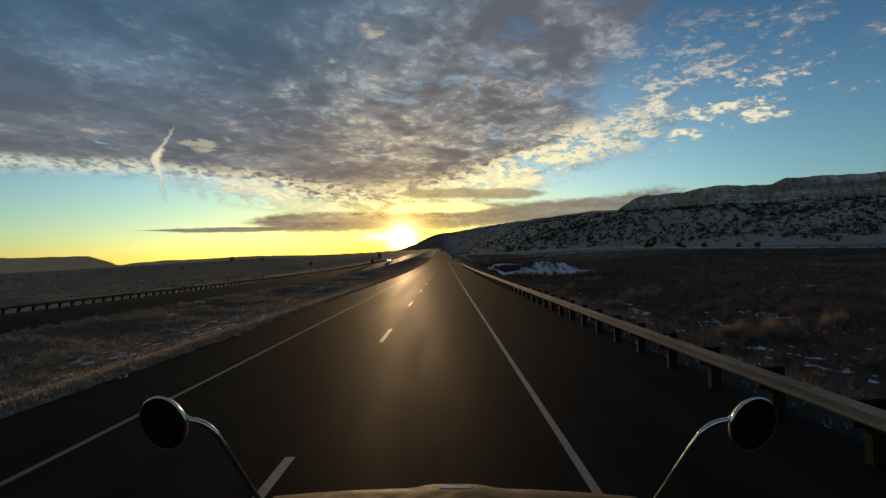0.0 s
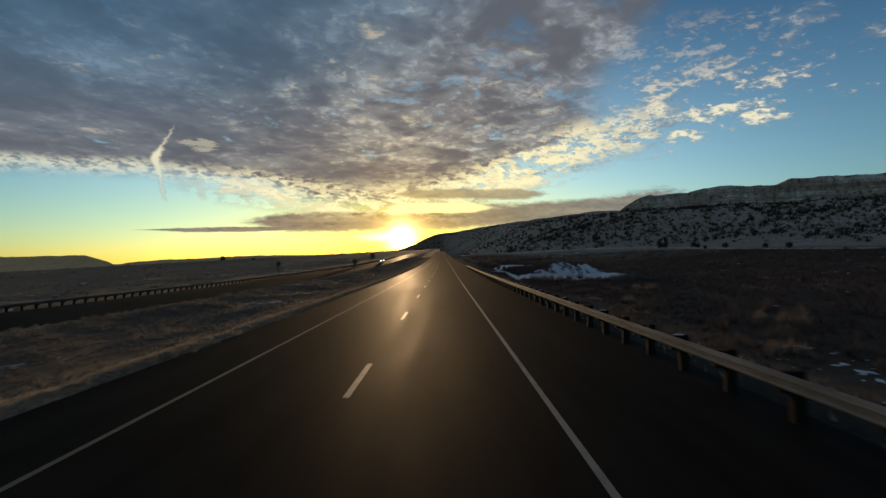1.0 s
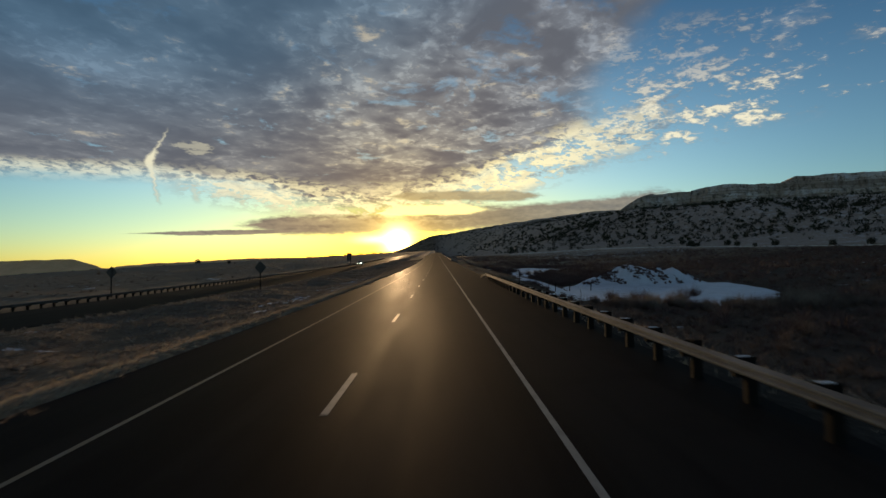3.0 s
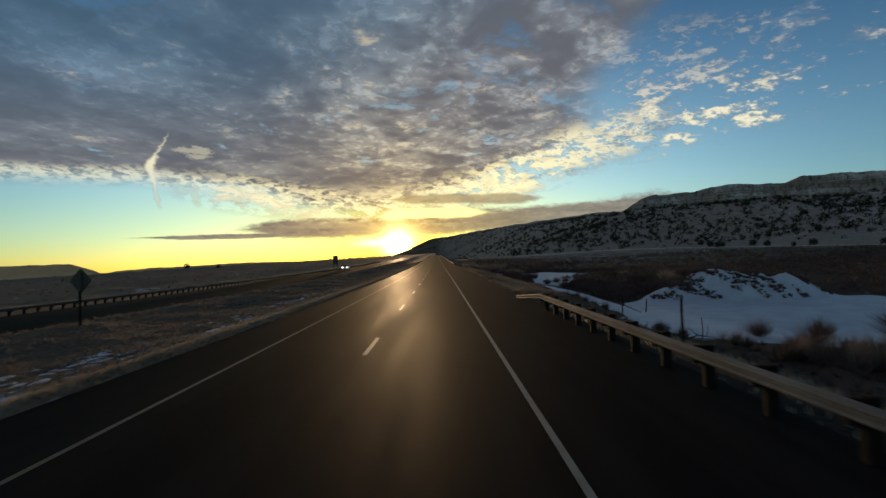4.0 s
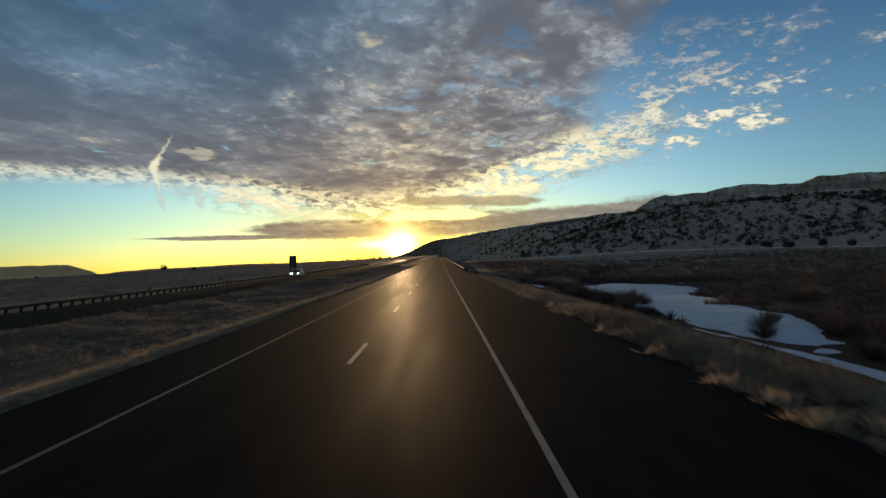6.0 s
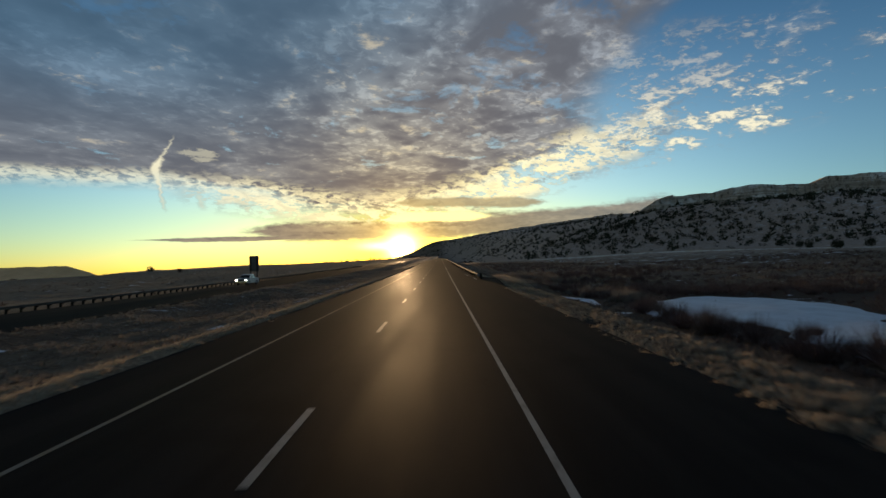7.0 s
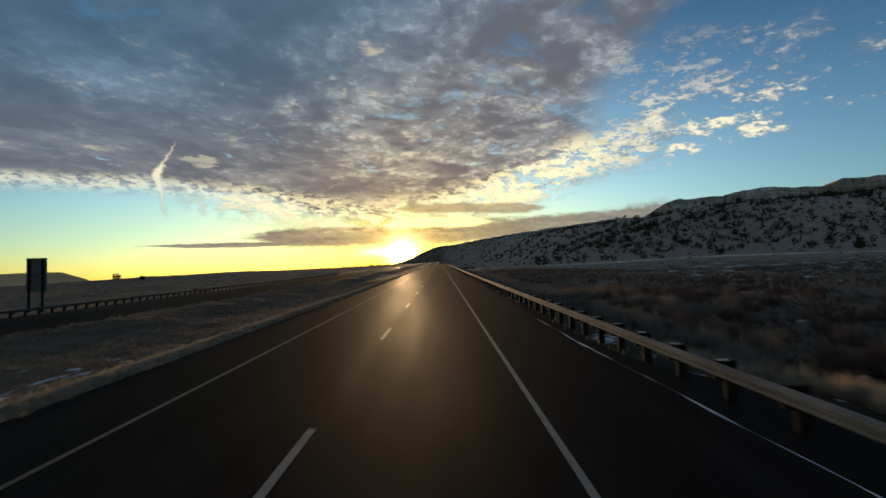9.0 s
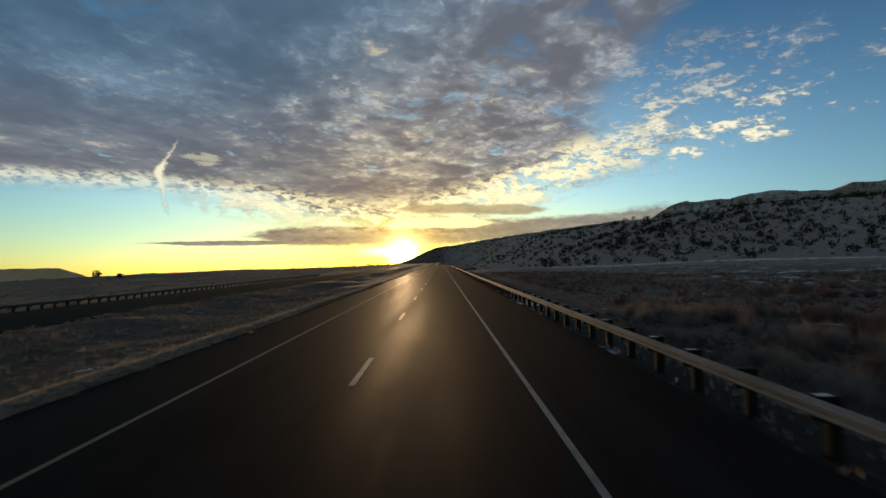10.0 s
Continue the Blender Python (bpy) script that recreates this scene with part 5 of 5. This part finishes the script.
def pickup(x, y, z, heading):
    car = new("pickup_truck")
    car.matrix_world = pose(x, y, z, 0, 0, heading)
    part("body", hull([(-2.75, 0.45), (-2.75, 1.02), (-2.6, 1.10), (-1.35, 1.16), (2.6, 1.16), (2.7, 1.05), (2.7, 0.5), (2.2, 0.36), (-2.3, 0.36)], 0.98, 0.08), SILVER, car, "silver-white bodywork")
    cab = part("cab", hull([(-1.45, 1.10), (-0.62, 1.72), (-0.3, 1.80), (0.75, 1.80), (0.98, 1.70), (1.08, 1.10)], 0.90, 0.17), SILVER, car)
    bm = hull([(-1.43, 1.16), (-0.70, 1.68), (-0.66, 1.64), (-1.34, 1.14)], 0.80, 0.14, 0.005)
    part("windscreen", bm, DARK_GLASS, cab, "dark windscreen")
    for s in (-1, 1):
        for y0, y1 in ((-0.72, 0.0), (0.1, 0.85)):
            w = board("side_window", [(0, 0), (1, 0), (1, 1), (0, 1)], 0, 0.01, cab, DARK_GLASS)
            for v in w.data.vertices:
                a, b, c = v.co.x, v.co.y, v.co.z
                yy = y0 + (y1 - y0) * a + (0.38 * (c - 0.0) if y0 < -0.5 and a < 0.5 else 0)
                zz = 1.2 + 0.48 * c
                v.co = (s * (0.905 - 0.17 * (zz - 1.1) / 0.7 + b), yy, zz)
    part("grille", box_bm(-0.55, 0.55, -2.80, -2.73, 0.68, 0.98, 0.015), BLACK, car)
    part("bumper", box_bm(-0.97, 0.97, -2.92, -2.70, 0.40, 0.62, 0.03), CHROME, car, "chrome front bumper")
    part("rear_bumper", box_bm(-0.95, 0.95, 2.68, 2.86, 0.45, 0.64, 0.03), CHROME, car)
    for s in (-1, 1):
        part("headlight", box_bm(s * 0.78 - 0.17, s * 0.78 + 0.17, -2.81, -2.72, 0.74, 0.96, 0.03), LAMP, car, "lit headlight")
        part("wing_mirror", box_bm(s * 1.08 - 0.10, s * 1.08 + 0.10, -1.05, -0.93, 1.16, 1.36, 0.03), BLACK, car)
        for wy in (-1.75, 1.65):
            bm = bmesh.new()
            lathe(bm, [(-0.12, 0.22), (-0.13, 0.36), (-0.09, 0.39), (0.09, 0.39), (0.13, 0.36), (0.12, 0.22)], s * 0.86, wy, 0.39, 22)
            tyre = part("wheel", bm, TYRE, car, "black tyre")
            bm = bmesh.new()
            lathe(bm, [(0.0, 0.001), (0.03, 0.07), (0.0, 0.10), (-0.03, 0.20), (0.03, 0.235)] if s > 0 else [(0.0, 0.001), (-0.03, 0.07), (0.0, 0.10), (0.03, 0.20), (-0.03, 0.235)],
                  s * 0.95, wy, 0.39, 18)
            part("rim", bm, CHROME, tyre, "bright wheel rim")
    return tagged(car, "silver-white pickup truck with its headlights lit", "pickup")


pickup(-31.2, 302.5, float(road_z(302.5)) - 1.10 - 0.04, math.degrees(math.atan2(-(road_x(303) - road_x(302)), 1)))


# ---- the bonnet and bonnet mirrors of the lorry that sets off ----
BONNET = plain_material("dark_bonnet_paint", (0.014, 0.015, 0.015), (0.022, 0.023, 0.023), 1.5, 0.8, 0.0, 0.02)
BONNET.node_tree.nodes["Principled BSDF"].inputs["Specular IOR Level"].default_value = 0.06
MIRROR, _, mb_ = material("mirror_glass", 0.02, 1.0)
mb_.inputs["Base Color"].default_value = (0.30, 0.31, 0.32, 1)


def tube(name, pts, radius, mat_, parent, label=""):
    cu = bpy.data.curves.new(name, "CURVE")
    cu.dimensions, cu.bevel_depth, cu.bevel_resolution, cu.use_fill_caps = "3D", radius, 4, True
    sp = cu.splines.new("BEZIER")
    sp.bezier_points.add(len(pts) - 1)
    for q, v in zip(sp.bezier_points, pts):
        q.co, q.handle_left_type, q.handle_right_type = v, "AUTO", "AUTO"
    ob = new(name, cu)
    cu.materials.append(mat_)
    ob.parent = parent
    return tagged(ob, label)


def lorry_front(x, y, z):
    """The front end of a conventional lorry, its windscreen line at y = 0 and its nose at y = 3."""
    lorry = new("lorry_front")
    lorry.matrix_world = pose(x, y, z, 0, 1.15, 0)
    vs = np.array([0.75, 1.1, 1.5, 1.9, 2.2, 2.4, 2.52, 2.64, 2.76, 2.86, 2.93, 2.95, 2.95])
    tops = np.array([1.66, 1.585, 1.50, 1.435, 1.40, 1.385, 1.372, 1.345, 1.28, 1.18, 1.0, 0.8, 0.55])
    us = np.linspace(-1, 1, 41)
    co = []
    for v, t in zip(vs, tops):
        half = np.interp(v, [0.75, 2.2, 2.95], [0.98, 1.08, 1.0])
        bulge = np.interp(v, [0.75, 2.3, 2.55, 2.8], [0.02, 0.035, 0.032, 0.0])
        for u in us:
            h = t + bulge * (1 - float(smooth(abs(u), 0.10, 0.24))) - 0.055 * abs(u) ** 2.2 - 0.45 * float(smooth(abs(u), 0.92, 1.0)) * min(1, t)
            co.append((u * half, v, max(h, 0.5)))
    n = len(us)
    i = np.arange((len(vs) - 1) * n).reshape(-1, n)[:, :-1].ravel()
    hood = solid("bonnet", np.array(co), np.stack([i, i + 1, i + n + 1, i + n], 1), BONNET)
    hood.parent = lorry
    tagged(hood, "dark glossy bonnet with a raised centre")
    part("bonnet_trim", box_bm(-0.085, 0.085, 2.50, 2.53, 1.396, 1.408, 0.004), CHROME, lorry, "bright trim at the bonnet's crest")
    part("grille", box_bm(-0.6, 0.6, 2.90, 2.99, 0.62, 1.12, 0.02), CHROME, lorry)
    part("bumper", box_bm(-1.15, 1.15, 2.85, 3.12, 0.32, 0.62, 0.05), CHROME, lorry)
    part("chassis", box_bm(-0.45, 0.45, 0.7, 2.9, 0.45, 0.75, 0.02), BLACK, lorry)
    for s in (-1, 1):
        part("side_panel", box_bm(s * 0.96 - 0.02, s * 0.96 + 0.02, 0.75, 2.1, 0.75, 1.25, 0.01), BONNET, lorry)
        bm = bmesh.new()
        lathe(bm, [(-0.13, 0.28), (-0.14, 0.47), (-0.10, 0.51), (0.10, 0.51), (0.14, 0.47), (0.13, 0.28)], s * 0.9, 2.05, 0.51, 26)
        w = part("wheel", bm, TYRE, lorry)
        bm = bmesh.new()
        lathe(bm, [(0.0, 0.001), (s * 0.05, 0.10), (s * 0.02, 0.14), (-s * 0.04, 0.24), (s * 0.03, 0.29)], s * 0.97, 2.05, 0.51, 20)
        part("rim", bm, CHROME, w)
        # mirror: tube from the bonnet's flank, round dish with a glass that faces back
        cx, cz = s * 1.225, 1.844
        tube("arm", [(s * 0.80, 2.33, 1.28), (s * 0.895, 2.25, 1.505), (s * 0.965, 2.17, 1.695), (s * 0.995, 2.135, 1.775), (s * 1.015, 2.12, 1.815), (s * 1.055, 2.11, 1.85),
                     (s * 1.125, 2.11, 1.868)], 0.0115, CHROME, lorry, "chrome mirror arm")
        bm = bmesh.new()
        bmesh.ops.create_uvsphere(bm, u_segments=14, v_segments=9, radius=0.015, matrix=Matrix.Translation((s * 1.128, 2.105, 1.872)))
        part("ball_joint", bm, CHROME, lorry)
        part("foot", box_bm(s * 0.80 - 0.04, s * 0.80 + 0.04, 2.21, 2.29, 1.30, 1.36, 0.012), CHROME, lorry)
        m = pose(cx, 2.12, cz, 8, 0, s * 14)
        bm = bmesh.new()
        lathe(bm, [(-0.045, 0.001), (-0.04, 0.06), (-0.02, 0.106), (0.0, 0.116), (0.006, 0.114), (0.002, 0.108)], 0, 0, 0, 32)
        bmesh.ops.transform(bm, matrix=m @ pose(0, 0, 0, 0, 0, -90), verts=bm.verts[:])
        dish = part("mirror", bm, BLACK, lorry, "round black mirror dish with a bright rim")
        # chrome only over the upper half: the rim's sky highlight built as a shape
        highlight_arc = [m @ Vector((0.113 * math.cos(q), -0.002, 0.113 * math.sin(q))) for q in [i * math.pi / 12 - 0.1 + (0.15 if s > 0 else 0) for i in range(13)]]
        tube("rim", highlight_arc, 0.0065, CHROME, dish, "chrome arc shaped as the highlight on the rim's upper half")
        bm = bmesh.new()
        bmesh.ops.create_circle(bm, cap_ends=True, segments=32, radius=0.109)
        bmesh.ops.transform(bm, matrix=m @ pose(0, -0.003, 0, 90, 0, 0), verts=bm.verts[:])
        part("mirror_glass", bm, MIRROR, dish, "dark convex mirror glass")
    return tagged(lorry, "dark bonnet of a lorry with two round chrome mirrors", "lorry")


lorry_front(2.05, 0.0, -0.04)
